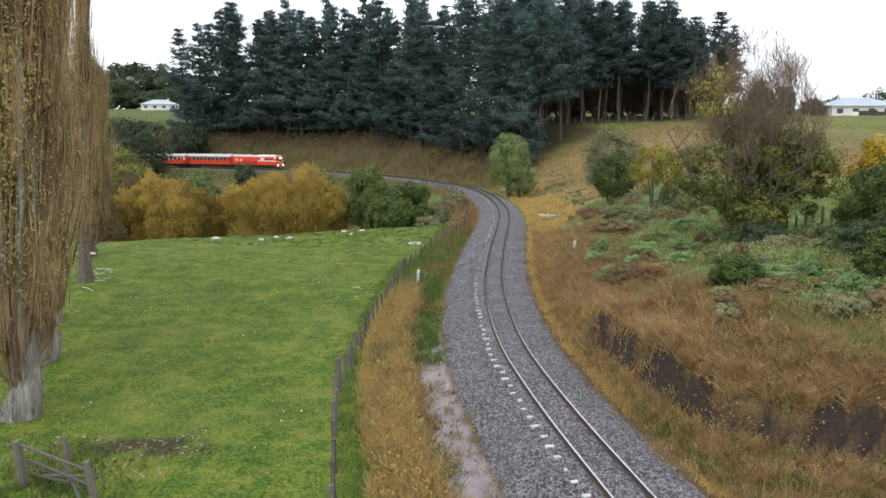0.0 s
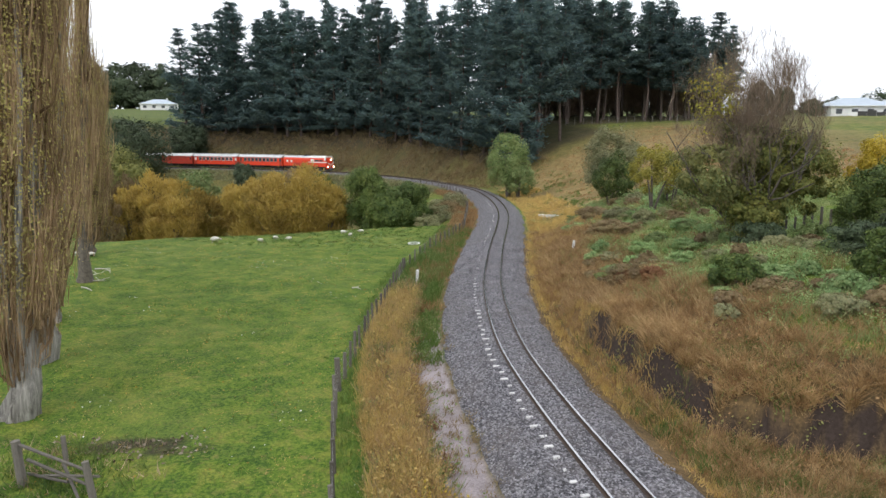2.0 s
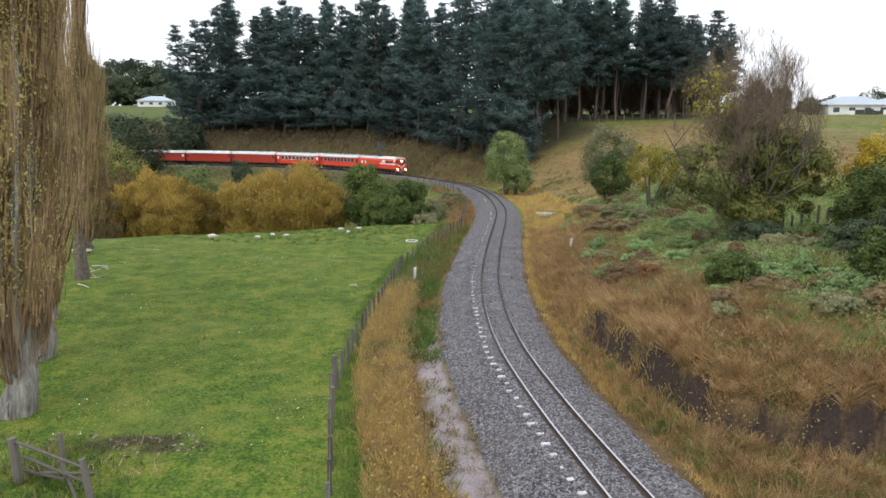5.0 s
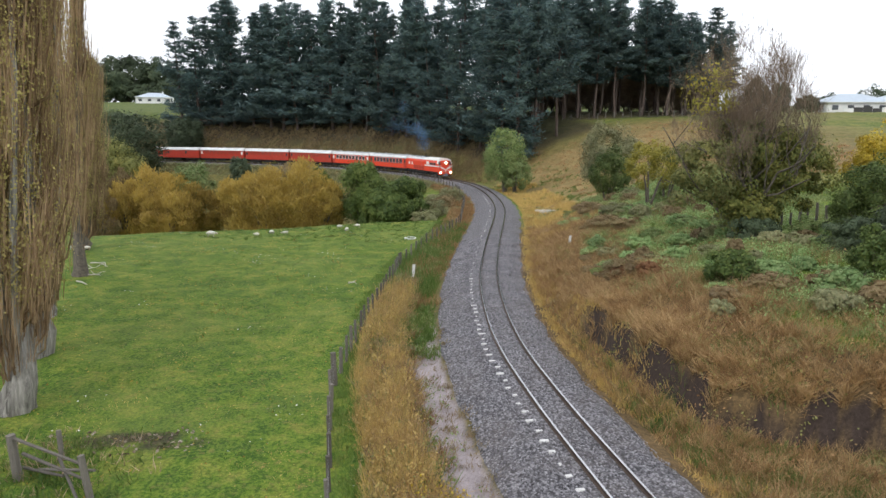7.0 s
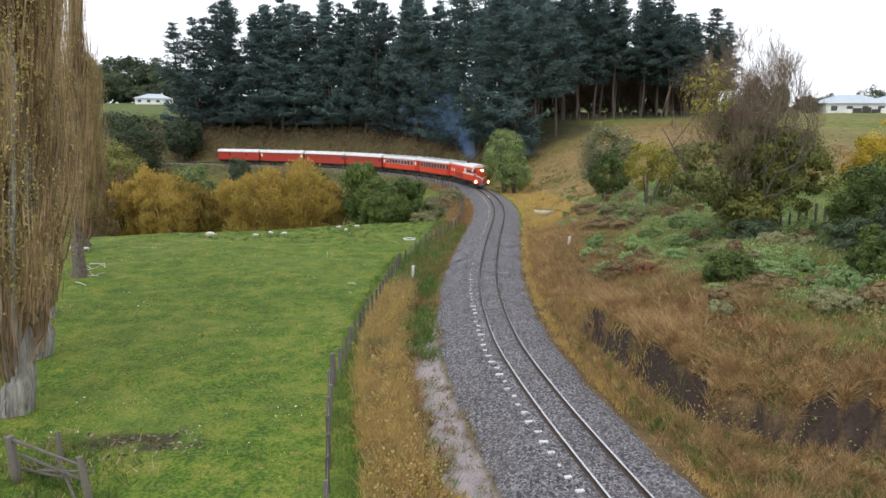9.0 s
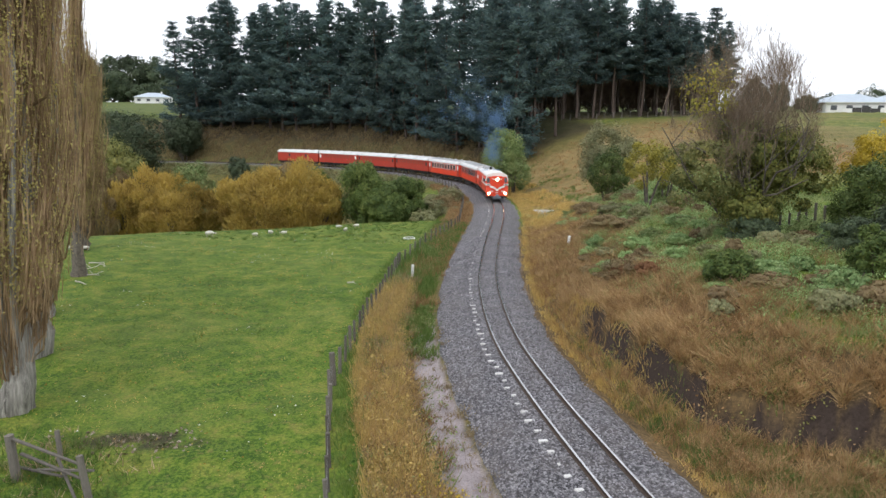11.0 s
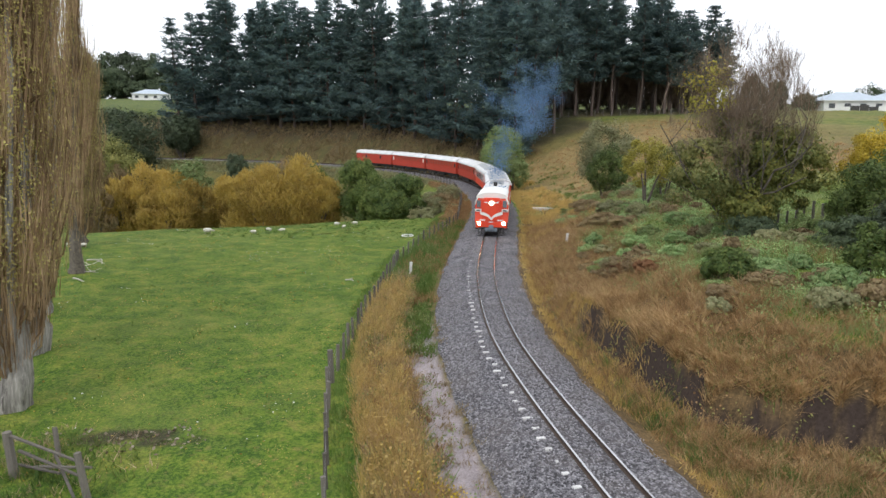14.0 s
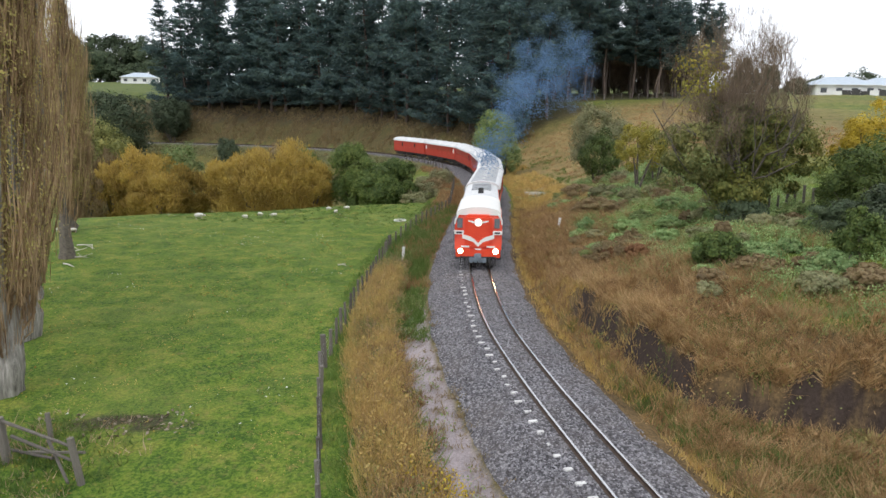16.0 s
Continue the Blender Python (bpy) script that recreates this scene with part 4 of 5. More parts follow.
def build_grass():
    bare = lambda x, y, s, u: 1 - 0.94 * bare_earth(x, y, u, s)
    tufts("dry_grass", -4, 48, 2.9, 13, 8000, 12, 0.5, 0.009, DRY_BLADE, "long dry brown grass on the cutting slope", 1, 0.5, lambda x, y, s, u: bare(x, y, s, u) * step(-0.45, 0.05, waves(x, y, 7, 33) + 0.25 * step(14, 6, u)) * (0.25 + 0.75 * step(6.5, 3.5, u - foot_of_face(s))))
    tufts("tussock", -4, 45, 3.4, 12, 2100, 46, 0.5, 0.014, TUSSOCK, "arching tan grass tussocks on the cutting slope", 31, 0.75, lambda x, y, s, u: bare(x, y, s, u) * step(-0.35, 0.0, waves(x, y, 5, 34) + 0.5 * step(9, 4, u)) * step(7.5, 3.5, u - foot_of_face(s)), 0.05)
    tufts("tussock", -3, 14, 3.6, 9.5, 1700, 40, 0.45, 0.013, TUSSOCK, "tan grass hanging over the earth face", 32, 0.9, lambda x, y, s, u: bare(x, y, s, u) * step(0.5, 0.8, u - foot_of_face(s)) * step(2.2, 1.4, u - foot_of_face(s)), 0.06)
    tufts("foot_grass", -4, 14, 2.6, 8.5, 800, 16, 0.3, 0.01, TUSSOCK, "short tan grass below the earth face", 33, 0.6, lambda x, y, s, u: step(0.05, -0.2, u - foot_of_face(s)) * step(-0.4, 0.1, waves(x, y, 2, 35)), 0.08)
    tufts("foot_grass", -4, 14, 2.9, 8.5, 1500, 16, 0.34, 0.01, GREEN_BLADE, "green weeds below the earth face", 34, 0.6, lambda x, y, s, u: step(0.05, -0.2, u - foot_of_face(s)) * step(0.2, -0.1, waves(x, y, 2, 35)), 0.08)
    tufts("crest_grass", 38, 62, -30, -5, 1500, 14, 0.16, 0.02, GREEN_BLADE, "rough tussocks along the field crest", 35, 0.7, lambda x, y, s, u: step(9, 4, np.abs(y - 59 - 0.37 * (x + 8))), 0.12)
    tufts("green_grass", -4, 60, 3.5, 24, 12000, 14, 0.38, 0.014, BANK_BLADE, "green grass on the cutting slope", 2, 0.6, lambda x, y, s, u: np.maximum(0.8 * step(-0.3, -0.7, waves(x, y, 5, 33)), step(2.2, 5.0, u - foot_of_face(s) + 1.5 * waves(x, y, 6, 21))) * bare(x, y, s, u))
    tufts("verge_grass", -4, 85, 2.5, 4.2, 3000, 10, 0.32, 0.014, WEED_BLADE, "yellow grass along the ballast edge", 3, 0.35, patchy(5, 41, -0.5, 0.1))
    tufts("verge_grass", 38, 90, 3.6, 8.5, 2600, 10, 0.5, 0.022, WEED_BLADE, "tall golden grass beside the track", 4, 0.3, patchy(6, 42, -0.5, 0.1))
    tufts("verge_grass", 45, 95, 3.6, 14, 1500, 10, 0.35, 0.025, GREEN_BLADE, "green grass beside the track", 14, 0.4, patchy(6, 43, -0.1, 0.3))
    tufts("roadside_weed", -5, 23, -6.5, -4.3, 2600, 14, 0.6, 0.008, WEED_BLADE, "tall golden-brown weeds beside the fence", 5, 0.28, lambda x, y, s, u: step(-0.5, 0.1, waves(x, y, 2.5, 44)) * step(-4.5, -4.9, u))
    tufts("roadside_weed", -5, 30, -6.6, -4.2, 1100, 10, 0.35, 0.018, GREEN_BLADE, "green undergrowth below the weeds", 15, 0.5, patchy(3, 49, -0.4, 0.2))
    tufts("roadside_weed", -5, 26, -6.4, -4.4, 700, 8, 0.5, 0.012, TWIG, "dead grey-brown weed stalks", 16, 0.4)
    tufts("roadside_weed", -5, 22, -6.3, -4.2, 420, 34, 0.55, 0.011, TUSSOCK, "arching tan and brown weed clumps beside the fence", 36, 0.6, None, 0.06)
    tufts("roadside_weed", -5, 20, -6.2, -4.0, 110, 26, 0.5, 0.011, BRACKEN, "dead reddish dock stalks beside the path", 37, 0.4, None, 0.07)
    tufts("path_weed", -4, 16, -4.3, -2.7, 130, 22, 0.2, 0.012, DUN_LEAF, "low brown weeds along the muddy path", 38, 0.7, None, 0.1)
    tufts("roadside_weed", 12, 50, -6.2, -3.2, 2200, 11, 0.45, 0.016, GREEN_BLADE, "green weeds beside the fence", 6, 0.4, patchy(5, 45, -0.7, -0.2))
    tufts("roadside_weed", 20, 95, -5.8, -3.0, 2600, 10, 0.45, 0.02, DRY_BLADE, "dry brown weeds beside the ballast", 7, 0.35, patchy(5, 46, -0.4, 0.2))
    tufts("pasture_tuft", -3, 55, -32, -6.3, 14000, 8, 0.08, 0.02, GREEN_BLADE, "short tufts of pasture grass", 8, 0.8, patchy(3, 47, -0.4, 0.4), 0.16)
    tufts("pasture_tuft", -3, 55, -32, -6.3, 5500, 8, 0.07, 0.018, WEED_BLADE, "yellowing tufts of pasture grass", 18, 0.8, patchy(4, 57, -0.1, 0.4), 0.16)
    gate = lambda x, y, s, u: step(4.6, 1.0, np.hypot(x + 12.0, (y - 16.3) * 1.1))
    tufts("rank_grass", -4, 8, -20, -12, 1500, 10, 0.34, 0.012, GREEN_BLADE, "rank green grass round the broken gate", 24, 0.5, gate)
    tufts("rank_grass", -4, 8, -20, -12, 500, 9, 0.3, 0.012, TWIG, "dead stalks round the broken gate", 25, 0.6, gate)
    tufts("rank_grass", -4, 34, -7.3, -6.2, 900, 10, 0.26, 0.012, GREEN_BLADE, "longer grass along the fence line", 26, 0.4)
    tufts("green_grass", -5, 6, 3.0, 6.8, 900, 12, 0.34, 0.011, GREEN_BLADE, "green weeds at the foot of the cutting", 27, 0.5, patchy(3, 62, -0.3, 0.2))
    tufts("bank_grass", 95, 205, 3.4, 16, 5000, 8, 0.6, 0.05, DUN_LEAF, "brown grass on the bank below the pines", 9, 0.45, patchy(8, 48, -0.5, 0.1), 0.3)
    tufts("bank_grass", 95, 200, -9, -3.2, 3000, 8, 0.6, 0.05, GREY_LEAF, "grey-green grass on the embankment", 10, 0.45, None, 0.3)
    tufts("hill_grass", 45, 95, 10, 45, 2500, 8, 0.3, 0.04, DRY_BLADE, "short dry grass on the hill slope", 12, 0.5, None, 0.3)


def specks(name, s0, s1, u0, u1, n, per, size, rise, mat, label, seed, keep=None, spread=0.15, flat=0.0):
    rng = np.random.RandomState(seed)
    s, u = rng.uniform(s0, s1, n), rng.uniform(u0, u1, n)
    p, t = on_line(s)
    x, y = p[:, 0] + t[:, 1] * u, p[:, 1] - t[:, 0] * u
    if keep is not None:
        k = keep(x, y, s, u) > rng.uniform(0, 1, n)
        x, y = x[k], y[k]
    x, y = np.repeat(x, per) + rng.normal(0, spread, per * len(x)), np.repeat(y, per) + rng.normal(0, spread, per * len(x))
    q = np.stack([x, y, height(x, y) + rise * rng.uniform(0.05, 1.0, len(x))], 1)
    v, f = leaves(q, size, rng, flat, 1.5)
    tagged(put(name, np_mesh(name, v, f), mat), label, "plants", kind="stuff")


def build_specks():
    specks("weed_leaf", -5, 24, -6.4, -4.4, 1500, 12, 0.05, 0.7, WEED_BLADE, "golden leaves and seed heads of roadside weeds", 71, patchy(2.5, 44, -0.5, 0.1))
    specks("weed_leaf", -5, 45, -6.4, -3.4, 1100, 12, 0.055, 0.4, BRAMBLE, "small green leaves of roadside weeds", 72, patchy(3, 49, -0.3, 0.3))
    specks("bank_leaf", 2, 60, 6.5, 19, 9500, 15, 0.052, 0.4, GREEN_MAT, "green bramble leaves over the bank", 73, lambda x, y, s, u: step(0.15, -0.15, waves(x, y, 3, 36) - 0.25 * step(8, 13, u)) * step(3, 5.5, u - foot_of_face(s)), 0.16)
    specks("bank_leaf", -4, 45, 3.0, 15, 2500, 12, 0.06, 0.35, OLIVE_LEAF, "olive leaves among the dry grass", 74, patchy(4, 52, -0.1, 0.3), 0.25)
    specks("bank_leaf", -4, 40, 4.0, 15, 1500, 12, 0.06, 0.35, DRY_BLADE, "dead reddish-brown fern leaves on the bank", 76, patchy(4, 53, 0.0, 0.3), 0.25)
    specks("yellow_flower", -5, 2, -5.4, -3.6, 170, 16, 0.05, 0.5, YELLOW_LEAF, "bright yellow flowering weeds beside the path", 79, patchy(1.6, 69, -0.2, 0.2), 0.12)
    specks("fallen_leaf", -3, 45, -26, -6.5, 900, 4, 0.06, 0.05, WILLOW_LEAF, "yellow fallen leaves scattered over the pasture", 77, patchy(6, 58, -0.2, 0.3), 0.5, 0.8)
    specks("litter", 4, 9, -17, -11, 260, 4, 0.09, 0.06, PALE_LITTER, "bark and twig litter on the bare patch", 78, lambda x, y, s, u: step(1.3, 0.9, np.hypot((x + 9.6) / 2.2, (y - 19.0) / 0.7)), 0.2, 0.7)
    specks("daisy", -3, 45, -30, -6.5, 260, 5, 0.045, 0.06, WHITE, "small white daisies in the pasture", 75, patchy(7, 59, -0.1, 0.3), 0.5, 0.8)


def build_stones():
    rng = np.random.RandomState(6)
    n = 17000
    s, u = rng.uniform(-3, 40, n), rng.uniform(-2.9, 2.4, n)
    ok = np.abs(np.abs(u) - 0.534) > 0.09
    s, u = s[ok], u[ok]
    n = len(s)
    p, t = on_line(s)
    z = np.interp(u, (-3.1, -2.8, -2.2, -1.6, -1.2, -1.0, -0.8, -0.45, 0.45, 0.8, 1.2, 1.6, 2.1, 2.5), (-0.75, -0.56, -0.4, -0.24, -0.2, -0.19, -0.16, -0.15, -0.15, -0.13, -0.13, -0.22, -0.42, -0.6))
    c = np.stack([p[:, 0] + t[:, 1] * u, p[:, 1] - t[:, 0] * u, z + 0.005], 1)
    o = np.array([(1, 0, 0), (0, 1, 0), (-1, 0, 0), (0, -1, 0), (0, 0, 0.8), (0, 0, -0.8)], float)
    r = (rng.uniform(0.018, 0.045, (n, 1, 1)) * rng.uniform(0.6, 1.4, (n, 6, 1)))
    w = rng.uniform(0, 6.28, n)
    rot = np.stack([np.stack([np.cos(w), -np.sin(w), 0 * w], 1), np.stack([np.sin(w), np.cos(w), 0 * w], 1), np.stack([0 * w, 0 * w, 1 + 0 * w], 1)], 1)
    v = c[:, None, :] + np.einsum("nij,kj->nki", rot, o) * r
    f = np.array([(0, 1, 4), (1, 2, 4), (2, 3, 4), (3, 0, 4), (1, 0, 5), (2, 1, 5), (3, 2, 5), (0, 3, 5)])
    me = np_mesh("ballast_stones", v.reshape(-1, 3), (np.arange(n)[:, None, None] * 6 + f[None]).reshape(-1, 3))
    tagged(put("ballast_stones", me, STONE), "loose grey ballast stones between and beside the rails", "stones", kind="stuff")


build_grass()
build_stones()


# ---- fences, field things ----
def fence_along(pts, gap, tall, thick, label, wires=5, seed=1, big=()):
    rng = random.Random(seed)
    pts = np.array(pts, float)
    ln = np.r_[0, np.cumsum(np.hypot(*np.diff(pts, axis=0).T))]
    x0, y0 = pts[0]
    f = thing("fence", pose(x0, y0, z_at(x0, y0)), label, "fence")
    inv = f.matrix_basis.inverted()
    tops, s, k = [], 0.0, 0
    while s <= ln[-1]:
        x, y = np.interp(s, ln, pts[:, 0]), np.interp(s, ln, pts[:, 1])
        z = z_at(x, y)
        strong = any(abs(s - b) < gap / 2 for b in big)
        h = tall * (rng.uniform(0.9, 1.08) if not strong else 1.2)
        r = 1.3 * thick * (1.7 if strong else rng.uniform(0.8, 1.15))
        bm = bmesh.new()
        rod(bm, (0, 0, -0.3), (rng.uniform(-0.05, 0.05), rng.uniform(-0.05, 0.05), h), r, r * 0.9, 7)
        p = part("post", bm, POST, f)
        p.matrix_basis = inv @ pose(x, y, z, 0, 0, rng.uniform(0, 90))
        tops.append((x, y, z, h))
        s += gap * rng.uniform(0.92, 1.08)
        k += 1
    for w in range(wires):
        q = (w + 0.7) / (wires + 0.2)
        v, fc = tubes([[((x - x0, y - y0, z + tall * q - z_at(x0, y0)), 0.004) for x, y, z, h in tops]], 3)
        put("wire", np_mesh("wire", v, fc), WIRE, f)


def build_fences():
    fence_along(((-2.4, 12.5), (-2.9, 15.8), (-4.0, 22.9), (-3.76, 28.8), (-3.0, 40.5), (-2.65, 45.2)), 1.25, 1.1, 0.055, "old post and wire fence along the paddock", 6, 2, (10.6, 33))
    fence_along(((-2.65, 45.2), (-1.7, 50), (0.3, 57.2), (2.2, 65)), 1.5, 1.0, 0.05, "post and wire fence turning along the paddock corner", 5, 3)
    fence_along(((2.2, 65), (3.3, 83), (2.7, 99), (-0.4, 114), (-4.8, 122)), 2.2, 1.15, 0.07, "post and wire fence beside the curve", 5, 4)
    fence_along(((18.9, 36.4), (21.0, 36.9), (24.6, 37.6), (28, 38.5)), 0.62, 1.15, 0.062, "dark batten fence on top of the bank", 5, 5)
    fence_along(((25, 134), (32, 133), (42, 133), (52, 134)), 1.7, 1.2, 0.07, "paddock fence in front of the pines", 4, 6)
    # broken rail gate
    g = thing("broken_gate", pose(-11.6, 16.6, z_at(-11.6, 16.6)), "broken weathered timber rail fence with leaning posts", "fence")
    for a, b, r in (((-0.1, 0.1, -0.3), (-0.18, 0.1, 1.35), 0.13), ((2.45, -0.9, -0.3), (2.25, -0.85, 1.25), 0.1), ((0.5, 1.2, -0.3), (0.4, 1.3, 0.9), 0.08)):
        part("post", rod(bmesh.new(), a, b, r, r * 0.9, 8), POST, g)
    for a, b in (((-0.1, 0.1, 1.25), (2.3, -0.8, 0.95)), ((0.1, 0.1, 0.8), (2.35, -0.85, 0.55)), ((0.3, 0.4, 0.15), (2.5, -0.7, 0.75)), ((0.9, 0.4, 0.5), (2.2, -1.1, 0.1)), ((-0.6, 0.7, 0.1), (1.4, -0.3, 0.35))):
        part("broken_rail", rod(bmesh.new(), a, b, 0.05, 0.04, 6), POST, g)


WOOL = mat_plain("dirty_wool", (0.5, 0.47, 0.4), (0.75, 0.72, 0.66), 6, 0.95, bump=0.8, dist=0.03, fine=25)
DARK_SKIN = mat_plain("sheep_face", (0.3, 0.27, 0.24), (0.55, 0.5, 0.45), 8, 0.8)
WHITE = mat_plain("weathered_white_paint", (0.6, 0.6, 0.58), (0.82, 0.82, 0.8), 3, 0.6)
PALE_WOOD = mat_plain("bleached_branch", (0.4, 0.37, 0.32), (0.62, 0.58, 0.52), 5, 0.9)


def build_sheep():
    def ball(bm, c, r, n=2):
        bmesh.ops.create_icosphere(bm, subdivisions=n, radius=1, matrix=Matrix.Translation(c) @ Matrix.Diagonal((*r, 1)))
        for v in bm.verts:
            v.co += Vector((noise.noise(v.co * 9), noise.noise(v.co * 9 + Vector((5, 0, 0))), noise.noise(v.co * 9 + Vector((0, 7, 0))))) * 0.03
        return bm

    first = thing("sheep", pose(-20, 56.4, z_at(-20, 56.4), 0, 0, 20) @ Matrix.Diagonal((0.7, 0.7, 0.62, 1)), "white woolly sheep grazing on green pasture", "sheep", "flock of sheep")
    part("fleece", ball(bmesh.new(), (0, 0, 0.62), (0.55, 0.27, 0.29), 3), WOOL, first)
    part("head", ball(bmesh.new(), (0.66, 0, 0.52), (0.19, 0.1, 0.12)), DARK_SKIN, first)
    for a in (-0.32, 0.32):
        for b in (-0.13, 0.13):
            part("leg", rod(bmesh.new(), (a, b, 0), (a, b, 0.45), 0.035, 0.05, 6), DARK_SKIN, first)
    for x, y, w in ((-16.2, 57.2, 160), (-15.3, 58.8, -30), (-13.9, 58.2, 200), (-9.6, 62.2, 15), (-8.7, 60.8, 250), (-7.9, 62.8, 170), (-28.2, 49.4, 40), (-27.0, 49.2, 190)):
        copy_thing(first, pose(x, y, z_at(x, y), 0, 0, w) @ Matrix.Diagonal((0.7, 0.7, 0.62, 1)))


def build_small():
    for x, y, h in ((-1.65, 41.0, 0.85), (9.3, 45.5, 0.8)):
        t = thing("marker_post", pose(x, y, z_at(x, y), 4, 3, 20), "short white painted marker post beside the line", "post", "white marker posts")
        part("post", box(bmesh.new(), -0.08, 0.08, -0.05, 0.05, -0.2, h, 0.015), WHITE, t)
        part("cap", box(bmesh.new(), -0.09, 0.09, -0.06, 0.06, h, h + 0.04, 0.01), WHITE, t)
    t = thing("culvert_headwall", pose(12.4, 74.0, z_at(12.4, 74.0), 0, 0, -8), "low white concrete culvert wall in the grass", "wall")
    part("wall", box(bmesh.new(), -1.3, 1.3, -0.12, 0.12, -0.4, 0.22, 0.03), WHITE, t)
    part("coping", box(bmesh.new(), -1.38, 1.38, -0.17, 0.17, 0.22, 0.32, 0.02), WHITE, t)
    v, f = tubes([[((0.5 * math.cos(a * 0.3142), 0.5 * math.sin(a * 0.3142), 0.06), 0.05) for a in range(21)]], 6)
    x, y = -2.5, 56.3
    ob = put("feed_ring", smooth(np_mesh("feed_ring", v, f)), WHITE)
    ob.matrix_basis = pose(x, y, z_at(x, y))
    tagged(ob, "pale round ring lying on the pasture", "ring")
    rng = np.random.RandomState(12)
    for x, y, ln, turn in ((-22.0, 38.6, 1.6, -30), (-22.6, 40.2, 1.2, 10), (-5.7, 40.0, 0.4, 5), (-23.4, 42.0, 1.0, 60), (-24.0, 44.0, 1.4, -20)):
        ps = branching(rng, (0, 0, 0.06), (1, 0, 0.02), ln, 0.05, 1, 0.4, 0.0)
        v, f = tubes(ps, 5)
        ob = put("fallen_branch", smooth(np_mesh("fallen_branch", v, f)), PALE_WOOD)
        ob.matrix_basis = pose(x, y, z_at(x, y) - 0.02, 0, 0, turn)
        tagged(ob, "bleached fallen branch lying on the grass", "branch", "fallen branches")


build_specks()
build_fences()
build_sheep()
build_small()

# ---- houses ----
WALL = mat_plain("white_weatherboard", (0.68, 0.68, 0.66), (0.8, 0.8, 0.78), 1, 0.7, fine=20)
ROOF = mat_plain("grey_blue_roof", (0.3, 0.36, 0.42), (0.44, 0.5, 0.56), 0.8, 0.5, fine=8)
GLASS = mat_plain("dark_window_glass", (0.035, 0.04, 0.045), (0.09, 0.095, 0.1), 2, 0.08)
HEDGE = mat_plain("dark_timber_fence", (0.03, 0.03, 0.03), (0.08, 0.075, 0.07), 2, 0.9)


def house(x, y, w, d, turn, label):
    h = thing("house", pose(x, y, z_at(x, y) - 0.2, 0, 0, turn), label, "house", "houses on the hill")
    part("wall", box(bmesh.new(), -w / 2, w / 2, -d / 2, d / 2, 0, 2.9), WALL, h)
    e = 0.5
    vs = [(-w / 2 - e, -d / 2 - e, 2.8), (w / 2 + e, -d / 2 - e, 2.8), (w / 2 + e, d / 2 + e, 2.8), (-w / 2 - e, d / 2 + e, 2.8), (-w / 2 + d / 2, 0, 4.9), (w / 2 - d / 2, 0, 4.9)]
    me = bpy.data.meshes.new("roof")
    me.from_pydata(vs, [], [(0, 1, 5, 4), (1, 2, 5), (2, 3, 4, 5), (3, 0, 4), (3, 2, 1, 0)])
    put("roof", me, ROOF, h)
    part("gutter", box(bmesh.new(), -w / 2 - e, w / 2 + e, -d / 2 - e - 0.1, -d / 2 - e, 2.66, 2.84), WALL, h)
    n = max(2, int(w / 3.2))
    for k in range(n):
        cx = -w / 2 + (k + 0.5) * w / n
        win = part("window", box(bmesh.new(), cx - 0.8, cx + 0.8, -d / 2 - 0.05, -d / 2 + 0.02, 0.9, 2.2), WALL, h)
        part("pane", box(bmesh.new(), cx - 0.7, cx + 0.7, -d / 2 - 0.08, -d / 2 - 0.052, 1.0, 2.1), GLASS, win)
    part("chimney", box(bmesh.new(), w / 5, w / 5 + 0.6, 0.2, 0.8, 3.5, 5.4, 0.03), WALL, h)


def build_houses():
    house(-127.5, 300, 15, 10, 18, "white house with blue-grey hipped roof on a hill")
    house(99, 160, 14, 9, -6, "white bungalow with grey hipped roof")
    house(113, 163, 15, 9, 4, "white bungalow with pale grey roof")
    house(79, 172, 14, 8, 5, "long white bungalow behind the bare tree")
    fence = thing("garden_fence", pose(103, 153.5, z_at(103, 153.5)), "dark garden fence in front of the houses", "fence")
    for k in range(9):
        part("panel", box(bmesh.new(), -9 + k * 2.2, -6.9 + k * 2.2, -0.05, 0.05, -0.3, 1.3 + 0.2 * (k % 3)), HEDGE if k % 4 else WALL, fence)


build_houses()

# ---- train ----
def mat_paint(name, dark, light, rough=0.35):
    m = mat_plain(name, dark, light, 1.2, rough, 0, 0.05, 0.004, 14)
    return m


RED = mat_paint("red_enamel", (0.66, 0.042, 0.014), (0.78, 0.075, 0.024), 0.45)
DULL_RED = mat_paint("faded_red_paint", (0.36, 0.03, 0.017), (0.47, 0.05, 0.025), 0.5)
CREAM = mat_paint("white_enamel", (0.72, 0.71, 0.68), (0.82, 0.81, 0.78), 0.4)
ROOF_WHITE = mat_plain("sooty_white_roof", (0.5, 0.5, 0.5), (0.78, 0.78, 0.78), 0.8, 0.6, fine=6)
ROOF_GREY = mat_plain("grey_roof_panel", (0.25, 0.26, 0.27), (0.4, 0.41, 0.42), 1, 0.6, fine=6)
BLIND = mat_plain("drawn_brown_blind", (0.22, 0.04, 0.025), (0.34, 0.06, 0.035), 2, 0.3)
BLACK = mat_plain("sooty_black_steel", (0.012, 0.012, 0.013), (0.05, 0.047, 0.045), 3, 0.7, 0.2)
TREAD = mat_plain("worn_wheel_steel", (0.12, 0.11, 0.1), (0.3, 0.29, 0.28), 4, 0.45, 0.8)
BEAM_GREY = mat_plain("grey_blue_coupler_steel", (0.12, 0.15, 0.19), (0.25, 0.29, 0.34), 5, 0.6, 0.2)


